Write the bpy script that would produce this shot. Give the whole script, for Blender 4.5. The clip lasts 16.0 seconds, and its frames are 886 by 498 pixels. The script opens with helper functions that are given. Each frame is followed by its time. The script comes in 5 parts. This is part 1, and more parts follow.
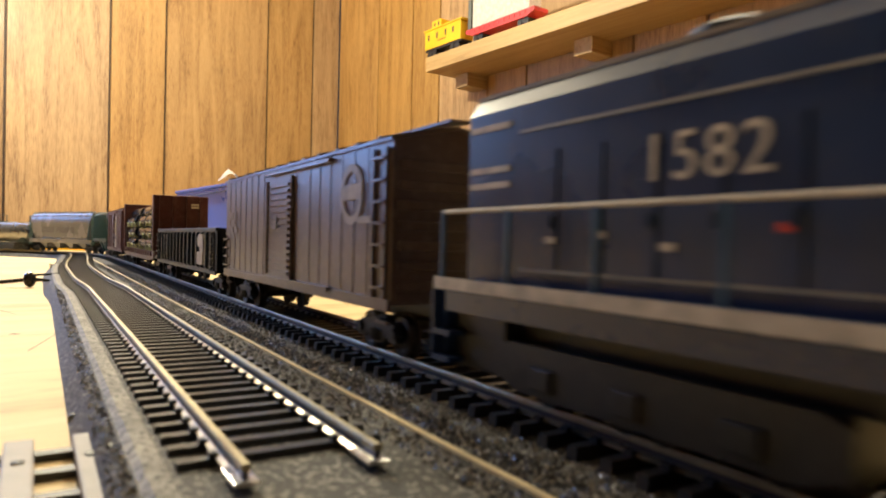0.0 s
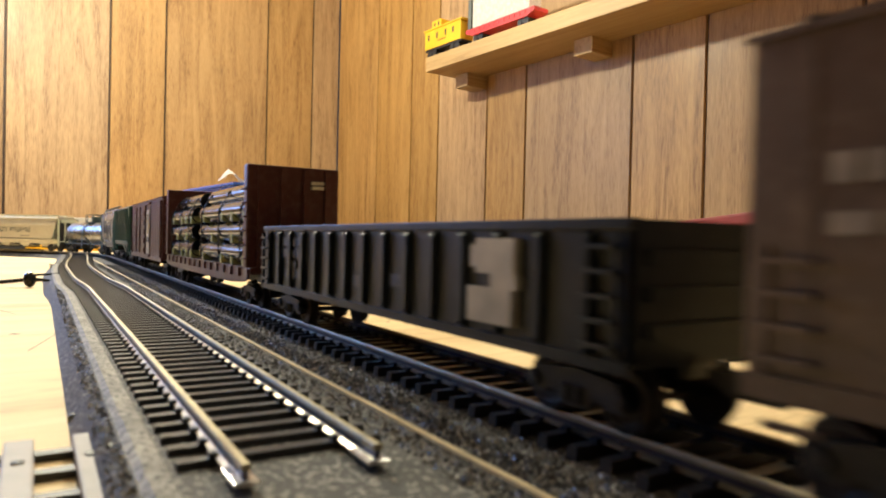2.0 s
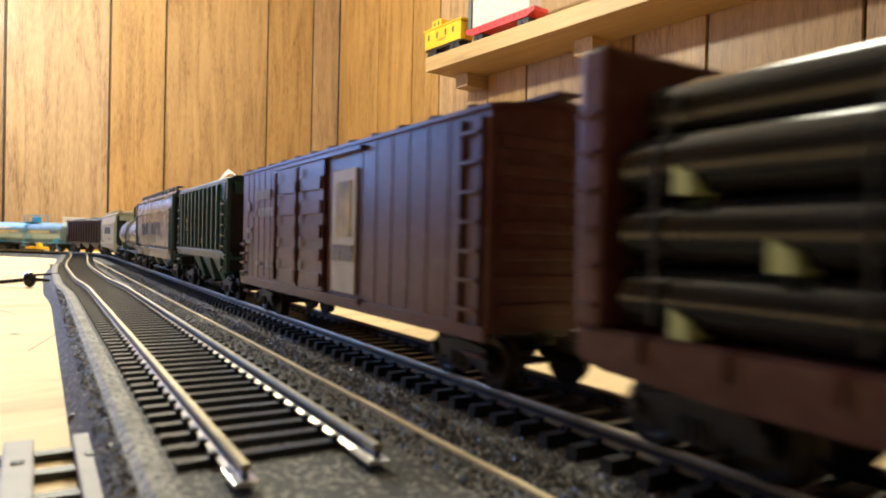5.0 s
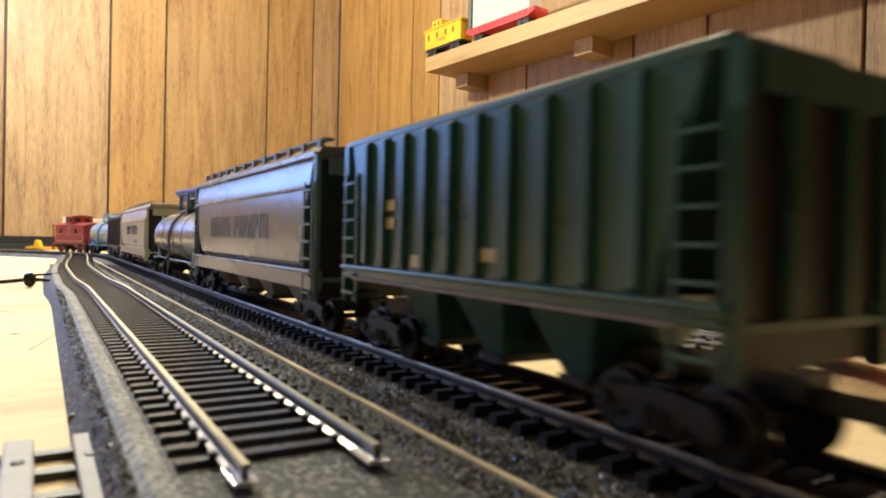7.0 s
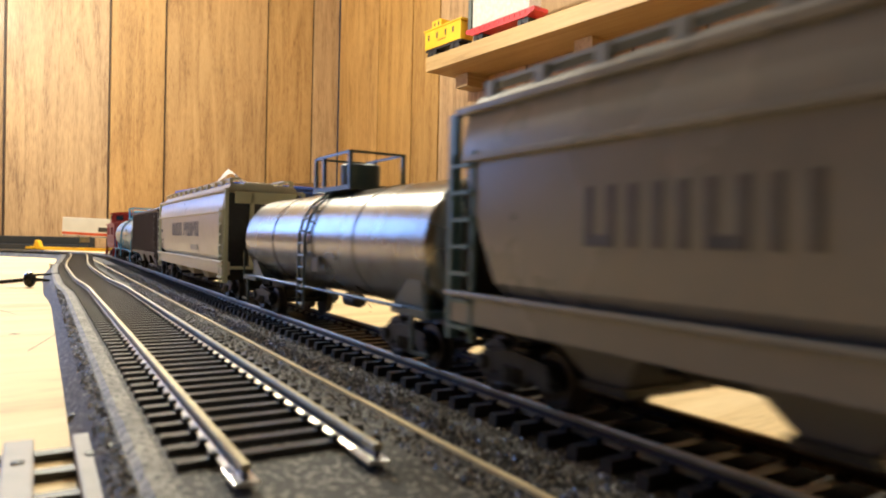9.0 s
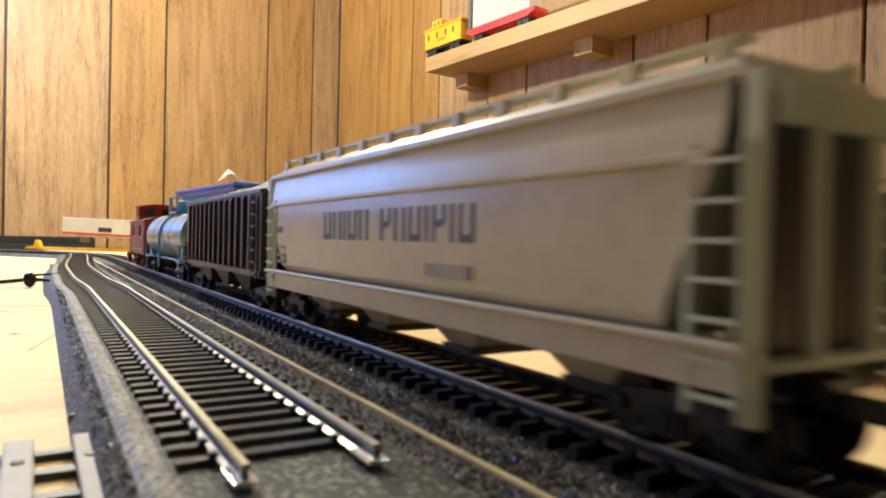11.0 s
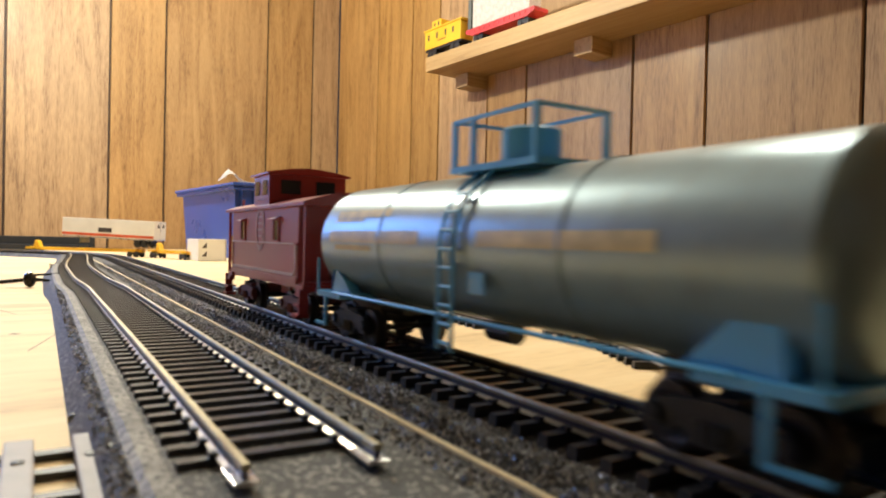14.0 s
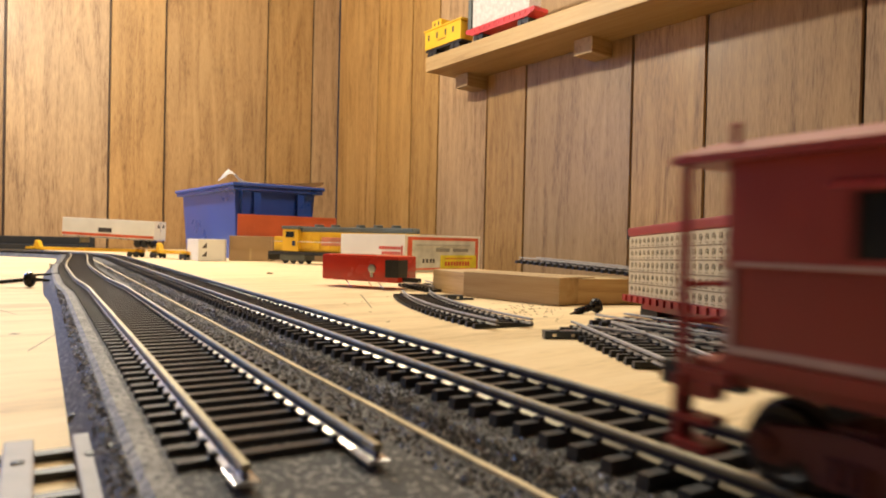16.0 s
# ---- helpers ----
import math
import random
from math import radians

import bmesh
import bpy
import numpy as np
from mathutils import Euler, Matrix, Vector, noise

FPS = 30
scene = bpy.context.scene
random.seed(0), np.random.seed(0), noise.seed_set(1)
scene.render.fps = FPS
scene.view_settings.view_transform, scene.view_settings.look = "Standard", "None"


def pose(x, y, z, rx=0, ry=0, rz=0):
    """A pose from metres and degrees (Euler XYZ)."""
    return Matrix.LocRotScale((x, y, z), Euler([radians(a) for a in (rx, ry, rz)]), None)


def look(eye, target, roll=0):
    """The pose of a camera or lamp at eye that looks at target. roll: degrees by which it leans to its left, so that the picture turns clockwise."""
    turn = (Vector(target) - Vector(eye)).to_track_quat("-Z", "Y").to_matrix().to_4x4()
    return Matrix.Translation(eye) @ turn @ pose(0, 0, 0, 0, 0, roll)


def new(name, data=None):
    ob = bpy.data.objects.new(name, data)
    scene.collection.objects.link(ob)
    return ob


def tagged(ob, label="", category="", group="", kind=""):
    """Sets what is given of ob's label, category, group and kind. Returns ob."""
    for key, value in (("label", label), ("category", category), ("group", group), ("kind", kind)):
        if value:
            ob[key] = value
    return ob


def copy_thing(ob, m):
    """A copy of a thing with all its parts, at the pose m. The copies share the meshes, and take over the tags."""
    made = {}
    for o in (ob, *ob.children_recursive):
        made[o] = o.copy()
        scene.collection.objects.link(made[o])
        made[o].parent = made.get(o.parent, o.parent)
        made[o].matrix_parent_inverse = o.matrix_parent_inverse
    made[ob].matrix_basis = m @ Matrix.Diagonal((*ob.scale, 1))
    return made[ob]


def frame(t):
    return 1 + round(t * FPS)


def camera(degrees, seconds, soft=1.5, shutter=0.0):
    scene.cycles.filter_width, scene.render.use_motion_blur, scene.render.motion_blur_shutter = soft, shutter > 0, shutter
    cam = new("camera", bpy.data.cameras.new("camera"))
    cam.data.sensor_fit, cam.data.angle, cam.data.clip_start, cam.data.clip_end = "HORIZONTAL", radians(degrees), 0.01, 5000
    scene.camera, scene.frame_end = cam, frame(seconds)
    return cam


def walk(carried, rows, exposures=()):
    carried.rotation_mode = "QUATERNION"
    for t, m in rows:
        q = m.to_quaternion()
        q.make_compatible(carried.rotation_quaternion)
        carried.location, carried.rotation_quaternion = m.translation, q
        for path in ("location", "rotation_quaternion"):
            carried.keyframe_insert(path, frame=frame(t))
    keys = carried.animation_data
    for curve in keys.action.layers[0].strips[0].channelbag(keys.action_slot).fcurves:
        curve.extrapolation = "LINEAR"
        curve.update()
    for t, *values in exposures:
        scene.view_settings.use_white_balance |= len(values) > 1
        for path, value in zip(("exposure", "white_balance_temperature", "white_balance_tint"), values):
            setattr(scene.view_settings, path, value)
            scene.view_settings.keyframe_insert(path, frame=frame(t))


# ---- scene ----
cam = camera(66.756, 16.0, 1.9, 0.6)
cam.data.dof.use_dof, cam.data.dof.focus_distance, cam.data.dof.aperture_fstop = True, 0.5, 34.0
EYE = (0.0, 0.0, 0.037)
VIEW = look(EYE, (0.0, 1.0, 0.037 - math.tan(radians(0.674))), 1.289)
walk(cam, [(0.0, VIEW), (16.0, VIEW)], exposures=[(0.0, 0.33, 6850, 5), (2.0, 0.34, 6350, 3), (4.2, 0.34, 6200, 3), (7.0, 0.35, 6050, 3), (9.2, 0.32, 6200, 5), (12.5, 0.26, 5850, 6), (14.0, 0.20, 6050, 6), (16.0, 0.04, 6350, 10)])

# ---- light ----
world = bpy.data.worlds.new("world")
scene.world = world
world.use_nodes = True
world.node_tree.nodes["Background"].inputs[0].default_value = (0.5, 0.6, 0.8, 1)
world.node_tree.nodes["Background"].inputs[1].default_value = 0.05


def area_lamp(name, eye, target, sx, sy, watts, colour):
    data = bpy.data.lights.new(name, "AREA")
    data.shape, data.size, data.size_y = "RECTANGLE", sx, sy
    data.energy, data.color = watts, colour
    ob = new(name, data)
    ob.matrix_world = look(eye, target)
    return ob


# a warm hanging bulb over the far end of the line, and a cool window in the far wall
bulb = bpy.data.lights.new("hanging_bulb_light", "POINT")
bulb.energy, bulb.color, bulb.shadow_soft_size = 26, (1.0, 0.92, 0.75), 0.03
new("hanging_bulb_light", bulb).matrix_world = pose(-0.61, 1.015, 0.69)
# two unseen fills added, for the far wall and the right of the table
area_lamp("wall_fill_light", (-0.98, 1.22, 1.40), (-0.72, 1.02, 0.0), 0.4, 0.4, 4.5, (1.0, 0.88, 0.68))
area_lamp("table_fill_light", (0.22, 0.76, 1.02), (0.16, 0.62, 0.0), 0.3, 0.3, 8.0, (1.0, 0.91, 0.72))
area_lamp("window_light", (-1.352, 1.242, 0.44), (-0.75, 0.44, 0.37), 0.56, 0.44, 6.0, (0.20, 0.42, 1.0))

# ---- materials ----
MATS = {}


def mat(name, colour, rough=0.6, metal=0.0, var=0.25, scale=60.0, bump=0.15, dirt=None, dirt_amount=0.35, spec=0.5, stretch=(1, 1, 1), span=(0.48, 0.75)):
    """Paint, plastic or metal with grain and patches of wear at two scales, in object space."""
    if name in MATS:
        return MATS[name]
    m = bpy.data.materials.new(name)
    m.use_nodes = True
    nt = m.node_tree
    b = nt.nodes["Principled BSDF"]
    b.inputs["Roughness"].default_value = rough
    b.inputs["Metallic"].default_value = metal
    b.inputs["Specular IOR Level"].default_value = spec
    co = nt.nodes.new("ShaderNodeTexCoord")
    mp = nt.nodes.new("ShaderNodeMapping")
    mp.inputs["Scale"].default_value = stretch
    nt.links.new(co.outputs["Object"], mp.inputs[0])
    n1 = nt.nodes.new("ShaderNodeTexNoise")
    n1.inputs["Scale"].default_value, n1.inputs["Detail"].default_value = scale, 6
    n2 = nt.nodes.new("ShaderNodeTexNoise")
    n2.inputs["Scale"].default_value, n2.inputs["Detail"].default_value = scale * 9, 3
    for n in (n1, n2):
        nt.links.new(mp.outputs[0], n.inputs["Vector"])
    r1 = nt.nodes.new("ShaderNodeValToRGB")
    c = Vector(colour)
    r1.color_ramp.elements[0].position, r1.color_ramp.elements[1].position = 0.3, 0.72
    r1.color_ramp.elements[0].color = (*(c * (1 - var)), 1)
    r1.color_ramp.elements[1].color = (*(c * (1 + var)), 1)
    nt.links.new(n1.outputs["Fac"], r1.inputs[0])
    last = r1.outputs[0]
    if dirt:
        mx = nt.nodes.new("ShaderNodeMixRGB")
        r2 = nt.nodes.new("ShaderNodeValToRGB")
        r2.color_ramp.elements[0].position, r2.color_ramp.elements[1].position = span
        r2.color_ramp.elements[1].color = (dirt_amount, dirt_amount, dirt_amount, 1)
        nt.links.new(n2.outputs["Fac"], r2.inputs[0])
        nt.links.new(r2.outputs[0], mx.inputs[0])
        nt.links.new(last, mx.inputs[1])
        mx.inputs[2].default_value = (*dirt, 1)
        last = mx.outputs[0]
    nt.links.new(last, b.inputs["Base Color"])
    rr = nt.nodes.new("ShaderNodeMapRange")
    rr.inputs[3].default_value, rr.inputs[4].default_value = max(0.05, rough - 0.12), min(1, rough + 0.12)
    nt.links.new(n1.outputs["Fac"], rr.inputs[0])
    nt.links.new(rr.outputs[0], b.inputs["Roughness"])
    if bump:
        bp = nt.nodes.new("ShaderNodeBump")
        bp.inputs["Strength"].default_value, bp.inputs["Distance"].default_value = bump, 0.0004
        nt.links.new(n2.outputs["Fac"], bp.inputs["Height"])
        nt.links.new(bp.outputs[0], b.inputs["Normal"])
    MATS[name] = m
    return m


def wood(name, dark, mid, light, rough, grain=(14, 14, 0.7), ring=2.2, knots=0.0, coat=0.0, gain=1.0, spot=None, fine=0.35, tone=0.0, spread=(0.74, 1.2)):
    """Sawn or veneered wood: long wavy grain, fine pores and broad change of tone from piece to piece."""
    m = bpy.data.materials.new(name)
    m.use_nodes = True
    nt = m.node_tree
    b = nt.nodes["Principled BSDF"]
    b.inputs["Coat Weight"].default_value, b.inputs["Coat Roughness"].default_value = coat, 0.22
    co = nt.nodes.new("ShaderNodeTexCoord")
    info = nt.nodes.new("ShaderNodeObjectInfo")
    add = nt.nodes.new("ShaderNodeVectorMath")
    mul = nt.nodes.new("ShaderNodeMath")
    mul.operation, mul.inputs[1].default_value = "MULTIPLY", 37.0
    nt.links.new(info.outputs["Random"], mul.inputs[0])
    nt.links.new(co.outputs["Object"], add.inputs[0])
    nt.links.new(mul.outputs[0], add.inputs[1])
    mp = nt.nodes.new("ShaderNodeMapping")
    mp.inputs["Scale"].default_value = grain
    nt.links.new(add.outputs[0], mp.inputs[0])
    n1 = nt.nodes.new("ShaderNodeTexNoise")
    n1.inputs["Scale"].default_value, n1.inputs["Detail"].default_value, n1.inputs["Distortion"].default_value = ring, 8, 2.0
    n2 = nt.nodes.new("ShaderNodeTexNoise")
    n2.inputs["Scale"].default_value, n2.inputs["Detail"].default_value = ring * 22, 4
    n3 = nt.nodes.new("ShaderNodeTexNoise")
    n3.inputs["Scale"].default_value, n3.inputs["Detail"].default_value = 3.0, 2
    nt.links.new(mp.outputs[0], n1.inputs["Vector"])
    nt.links.new(mp.outputs[0], n2.inputs["Vector"])
    nt.links.new(add.outputs[0], n3.inputs["Vector"])
    mixf = nt.nodes.new("ShaderNodeMath")
    mixf.operation, mixf.inputs[1].default_value = "MULTIPLY_ADD", fine
    nt.links.new(n2.outputs["Fac"], mixf.inputs[0])
    sc = nt.nodes.new("ShaderNodeMath")
    sc.operation, sc.inputs[1].default_value = "MULTIPLY", 1.0 - fine
    nt.links.new(n1.outputs["Fac"], sc.inputs[0])
    nt.links.new(sc.outputs[0], mixf.inputs[2])
    r = nt.nodes.new("ShaderNodeValToRGB")
    e = r.color_ramp.elements
    e[0].position, e[0].color = 0.34, (*dark, 1)
    e[1].position, e[1].color = 0.64, (*light, 1)
    k = e.new(0.48)
    k.color = (*mid, 1)
    nt.links.new(mixf.outputs[0], r.inputs[0])
    hsv = nt.nodes.new("ShaderNodeHueSaturation")
    val = nt.nodes.new("ShaderNodeMapRange")
    val.inputs[3].default_value, val.inputs[4].default_value = spread[0] * gain, spread[1] * gain
    nt.links.new(info.outputs["Random"], val.inputs[0])
    v2 = nt.nodes.new("ShaderNodeMath")
    v2.operation = "MULTIPLY"
    m3 = nt.nodes.new("ShaderNodeMapRange")
    m3.inputs[1].default_value, m3.inputs[2].default_value = 0.3, 0.7
    m3.inputs[3].default_value, m3.inputs[4].default_value = 0.88, 1.1
    nt.links.new(n3.outputs["Fac"], m3.inputs[0])
    nt.links.new(val.outputs[0], v2.inputs[0])
    nt.links.new(m3.outputs[0], v2.inputs[1])
    nt.links.new(v2.outputs[0], hsv.inputs["Value"])
    nt.links.new(r.outputs[0], hsv.inputs["Color"])
    turnr = nt.nodes.new("ShaderNodeMath")
    turnr.operation, turnr.inputs[1].default_value = "MULTIPLY", 7.31
    fr = nt.nodes.new("ShaderNodeMath")
    fr.operation = "FRACT"
    sat = nt.nodes.new("ShaderNodeMapRange")
    sat.inputs[3].default_value, sat.inputs[4].default_value = 1.0 - tone, 1.0 + tone
    nt.links.new(info.outputs["Random"], turnr.inputs[0])
    nt.links.new(turnr.outputs[0], fr.inputs[0])
    nt.links.new(fr.outputs[0], sat.inputs[0])
    nt.links.new(sat.outputs[0], hsv.inputs["Saturation"])
    last = hsv.outputs[0]
    if spot:
        vo = nt.nodes.new("ShaderNodeTexVoronoi")
        vo.inputs["Scale"].default_value = 20.0
        nt.links.new(co.outputs["Object"], vo.inputs["Vector"])
        rs = nt.nodes.new("ShaderNodeValToRGB")
        rs.color_ramp.elements[0].position, rs.color_ramp.elements[1].position = 0.02, 0.05
        rs.color_ramp.elements[0].color, rs.color_ramp.elements[1].color = (1, 1, 1, 1), (0, 0, 0, 1)
        nt.links.new(vo.outputs["Distance"], rs.inputs[0])
        mx = nt.nodes.new("ShaderNodeMixRGB")
        mx.inputs[2].default_value = (*spot, 1)
        nt.links.new(rs.outputs[0], mx.inputs[0])
        nt.links.new(last, mx.inputs[1])
        last = mx.outputs[0]
    nt.links.new(last, b.inputs["Base Color"])
    rr = nt.nodes.new("ShaderNodeMapRange")
    rr.inputs[3].default_value, rr.inputs[4].default_value = rough - 0.08, rough + 0.14
    nt.links.new(n2.outputs["Fac"], rr.inputs[0])
    nt.links.new(rr.outputs[0], b.inputs["Roughness"])
    bp = nt.nodes.new("ShaderNodeBump")
    bp.inputs["Strength"].default_value, bp.inputs["Distance"].default_value = 0.25, 0.0006
    nt.links.new(n2.outputs["Fac"], bp.inputs["Height"])
    nt.links.new(bp.outputs[0], b.inputs["Normal"])
    return m


PANEL = wood("panelling_veneer", (0.185, 0.095, 0.036), (0.360, 0.210, 0.086), (0.455, 0.285, 0.125), 0.50, (20, 20, 1.5), 1.5, coat=0.05, gain=1.12, fine=0.50, tone=0.13, spread=(0.86, 1.10))
PLY = wood("pine_plywood", (0.50, 0.35, 0.17), (0.66, 0.49, 0.26), (0.72, 0.56, 0.33), 0.60, (3, 22, 3), 1.5, gain=1.05, spot=(0.20, 0.11, 0.05))
PINE = wood("pine_lumber", (0.42, 0.25, 0.10), (0.60, 0.40, 0.18), (0.68, 0.48, 0.25), 0.55, (1.2, 30, 30), 2.0)
GROOVE = mat("dark_groove", (0.035, 0.016, 0.008), 0.6)
BED = mat("roadbed_foam", (0.062, 0.059, 0.055), 0.66, 0, 0.4, 100, 1.0, (0.30, 0.28, 0.25), 0.9, 0.35, span=(0.52, 0.64))
SCUFF = mat("scuffed_pale_foam", (0.30, 0.28, 0.25), 0.6, 0, 0.4, 90, 1.0, (0.06, 0.057, 0.054), 0.95, 0.4, stretch=(1, 1, 1), span=(0.48, 0.60))
GRIT = bpy.data.materials.new("glint_speckled_ballast")
GRIT.use_nodes = True
_n, _l = GRIT.node_tree.nodes, GRIT.node_tree.links
_geo, _ramp = _n.new("ShaderNodeNewGeometry"), _n.new("ShaderNodeValToRGB")
# grey grains, the palest painted near-white as glints
_ramp.color_ramp.elements[0].color, _ramp.color_ramp.elements[1].color = (0.045, 0.043, 0.040, 1), (0.62, 0.58, 0.50, 1)
_ramp.color_ramp.elements.new(0.72).color = (0.15, 0.14, 0.125, 1)
_l.new(_geo.outputs["Random Per Island"], _ramp.inputs[0])
_l.new(_ramp.outputs[0], _n["Principled BSDF"].inputs["Base Color"])
_n["Principled BSDF"].inputs["Roughness"].default_value = 0.22
TIE = mat("black_tie_plastic", (0.026, 0.025, 0.025), 0.38, 0, 0.3, 120, 0.2, (0.06, 0.055, 0.05), 0.4)
# one nickel rail in three tones: foot lifted for glints, web darkened as shade
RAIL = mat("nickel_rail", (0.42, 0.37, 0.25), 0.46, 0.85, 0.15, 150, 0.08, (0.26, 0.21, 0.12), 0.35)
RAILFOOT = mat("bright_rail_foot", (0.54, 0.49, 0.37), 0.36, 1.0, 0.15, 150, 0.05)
RAILSIDE = mat("shaded_rail_web", (0.07, 0.06, 0.065), 0.45, 0.5, 0.3, 150, 0.1)
STEEL = mat("bright_steel", (0.62, 0.60, 0.57), 0.28, 1.0, 0.15, 90)
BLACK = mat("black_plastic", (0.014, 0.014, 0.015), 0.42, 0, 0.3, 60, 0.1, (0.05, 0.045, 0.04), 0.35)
BROWN = mat("oxide_brown_paint", (0.088, 0.058, 0.050), 0.33, 0, 0.25, 40, 0.12, (0.20, 0.15, 0.125), 0.4)
TUSCAN = mat("tuscan_red_paint", (0.090, 0.028, 0.026), 0.36, 0, 0.25, 40, 0.12, (0.17, 0.10, 0.09), 0.4, 0.4)
CABRED = mat("caboose_red_plastic", (0.30, 0.030, 0.028), 0.38, 0, 0.14, 30, 0.06)
GONDOLA = mat("black_green_paint", (0.014, 0.018, 0.021), 0.36, 0, 0.3, 40, 0.12, (0.045, 0.045, 0.045), 0.3, 0.25)
GREEN = mat("dark_green_paint", (0.030, 0.098, 0.085), 0.31, 0, 0.22, 40, 0.1, (0.08, 0.10, 0.08), 0.35)
GREY = mat("grey_hopper_paint", (0.215, 0.21, 0.205), 0.27, 0, 0.12, 30, 0.08, (0.26, 0.23, 0.20), 0.35)
CREAM = mat("pale_grey_hopper_paint", (0.60, 0.56, 0.47), 0.32, 0, 0.10, 30, 0.08, (0.45, 0.40, 0.32), 0.3)
MINT = mat("pale_mint_plastic", (0.54, 0.59, 0.49), 0.4, 0, 0.12, 30, 0.05)
SILVER = mat("silver_tank_paint", (0.27, 0.26, 0.245), 0.27, 0.8, 0.12, 25, 0.08, (0.14, 0.115, 0.085), 0.4)
SKYBLUE = mat("sky_blue_plastic", (0.10, 0.38, 0.68), 0.36, 0, 0.14, 30, 0.05)
TANKBLUE = mat("silver_blue_tank_paint", (0.26, 0.35, 0.39), 0.32, 0.5, 0.10, 25, 0.06, (0.20, 0.22, 0.20), 0.3)
GOLD = mat("worn_gold_lettering", (0.55, 0.46, 0.22), 0.45, 0, 0.3, 200, 0.05)
COALCAR = mat("dark_brown_hopper_paint", (0.048, 0.030, 0.030), 0.38, 0, 0.3, 40, 0.12, (0.09, 0.07, 0.065), 0.4, 0.28)
COAL = mat("coal", (0.022, 0.020, 0.019), 0.5, 0, 0.5, 300, 0.8)
NAVY = mat("navy_blue_paint", (0.011, 0.030, 0.095), 0.28, 0, 0.25, 40, 0.1, (0.05, 0.055, 0.07), 0.3)
DIRTYWHITE = mat("dull_white_paint", (0.62, 0.58, 0.50), 0.5, 0, 0.2, 120, 0.1, (0.35, 0.30, 0.25), 0.4)
WHITE = mat("white_plastic", (0.78, 0.76, 0.72), 0.42, 0, 0.06, 40, 0.04)
PIPE = mat("black_gloss_pipe", (0.016, 0.016, 0.017), 0.14, 0, 0.2, 40, 0.03)
WEDGE = mat("pale_green_wedge", (0.50, 0.55, 0.24), 0.5, 0, 0.2, 90)
BINBLUE = mat("blue_bin_plastic", (0.025, 0.075, 0.36), 0.30, 0, 0.12, 12, 0.05)
ORANGE = mat("orange_red_plastic", (0.62, 0.13, 0.045), 0.45, 0, 0.12, 30, 0.05)
SCARLET = mat("scarlet_plastic", (0.60, 0.040, 0.022), 0.26, 0, 0.1, 30, 0.05)
YELLOW = mat("yellow_plastic", (0.80, 0.46, 0.02), 0.38, 0, 0.12, 30, 0.05)
LOCOGREY = mat("dark_grey_plastic", (0.11, 0.12, 0.11), 0.45, 0, 0.2, 40, 0.06)
CARD = mat("brown_cardboard", (0.40, 0.27, 0.15), 0.7, 0, 0.12, 25, 0.1)
PAPER = mat("crumpled_white_paper", (0.72, 0.66, 0.60), 0.65, 0, 0.1, 20, 0.2)
LUMBER = mat("wrapped_lumber_load", (0.66, 0.56, 0.36), 0.6, 0, 0.12, 60, 0.1)
PRINT = mat("dark_print", (0.05, 0.04, 0.035), 0.6)
REDPRINT = mat("red_print", (0.55, 0.05, 0.03), 0.55)
GLASSBLUE = mat("dark_window_glazing", (0.02, 0.025, 0.03), 0.08, 0, 0.1, 20, 0.0)
SCREW = mat("black_steel_screw", (0.030, 0.026, 0.025), 0.28, 0.7, 0.3, 200, 0.1)
PLASTER = mat("off_white_ceiling", (0.55, 0.51, 0.44), 0.9, 0, 0.05, 8, 0.2)
CARPET = mat("brown_carpet", (0.16, 0.11, 0.075), 0.95, 0, 0.3, 60, 0.8)


def part(name, bm, material, parent=None, label="", matrix=None, smooth=False):
    """Links a bmesh, drawn in millimetres, as one mesh object."""
    bmesh.ops.recalc_face_normals(bm, faces=bm.faces)
    me = bpy.data.meshes.new(name)
    bmesh.ops.scale(bm, vec=(0.001, 0.001, 0.001), verts=bm.verts)
    if smooth:
        for f in bm.faces:
            f.smooth = True
        for e in bm.edges:
            if len(e.link_faces) == 2 and e.calc_face_angle() > 0.6:
                e.smooth = False
    bm.to_mesh(me)
    bm.free()
    me.materials.append(material)
    ob = new(name, me)
    ob.parent = parent
    if matrix is not None:
        ob.matrix_basis = matrix
    if label:
        ob["label"] = label
    return ob


def thing(name, label, category, group="", m=None, kind=""):
    ob = tagged(new(name), label, category, group, kind)
    ob.empty_display_size = 0.01
    if m is not None:
        ob.matrix_basis = m
    return ob


def box(bm, x0, x1, y0, y1, z0, z1, bevel=0.0):
    vs = [bm.verts.new((x, y, z)) for x in (x0, x1) for y in (y0, y1) for z in (z0, z1)]
    fs = [bm.faces.new([vs[i] for i in q]) for q in ((0, 1, 3, 2), (4, 6, 7, 5), (0, 4, 5, 1), (2, 3, 7, 6), (0, 2, 6, 4), (1, 5, 7, 3))]
    if bevel:
        es = {e for f in fs for e in f.edges}
        bmesh.ops.bevel(bm, geom=list(es), offset=bevel, segments=2, affect="EDGES", profile=0.6)
    return bm


def bx(*a, **k):
    return box(bmesh.new(), *a, **k)


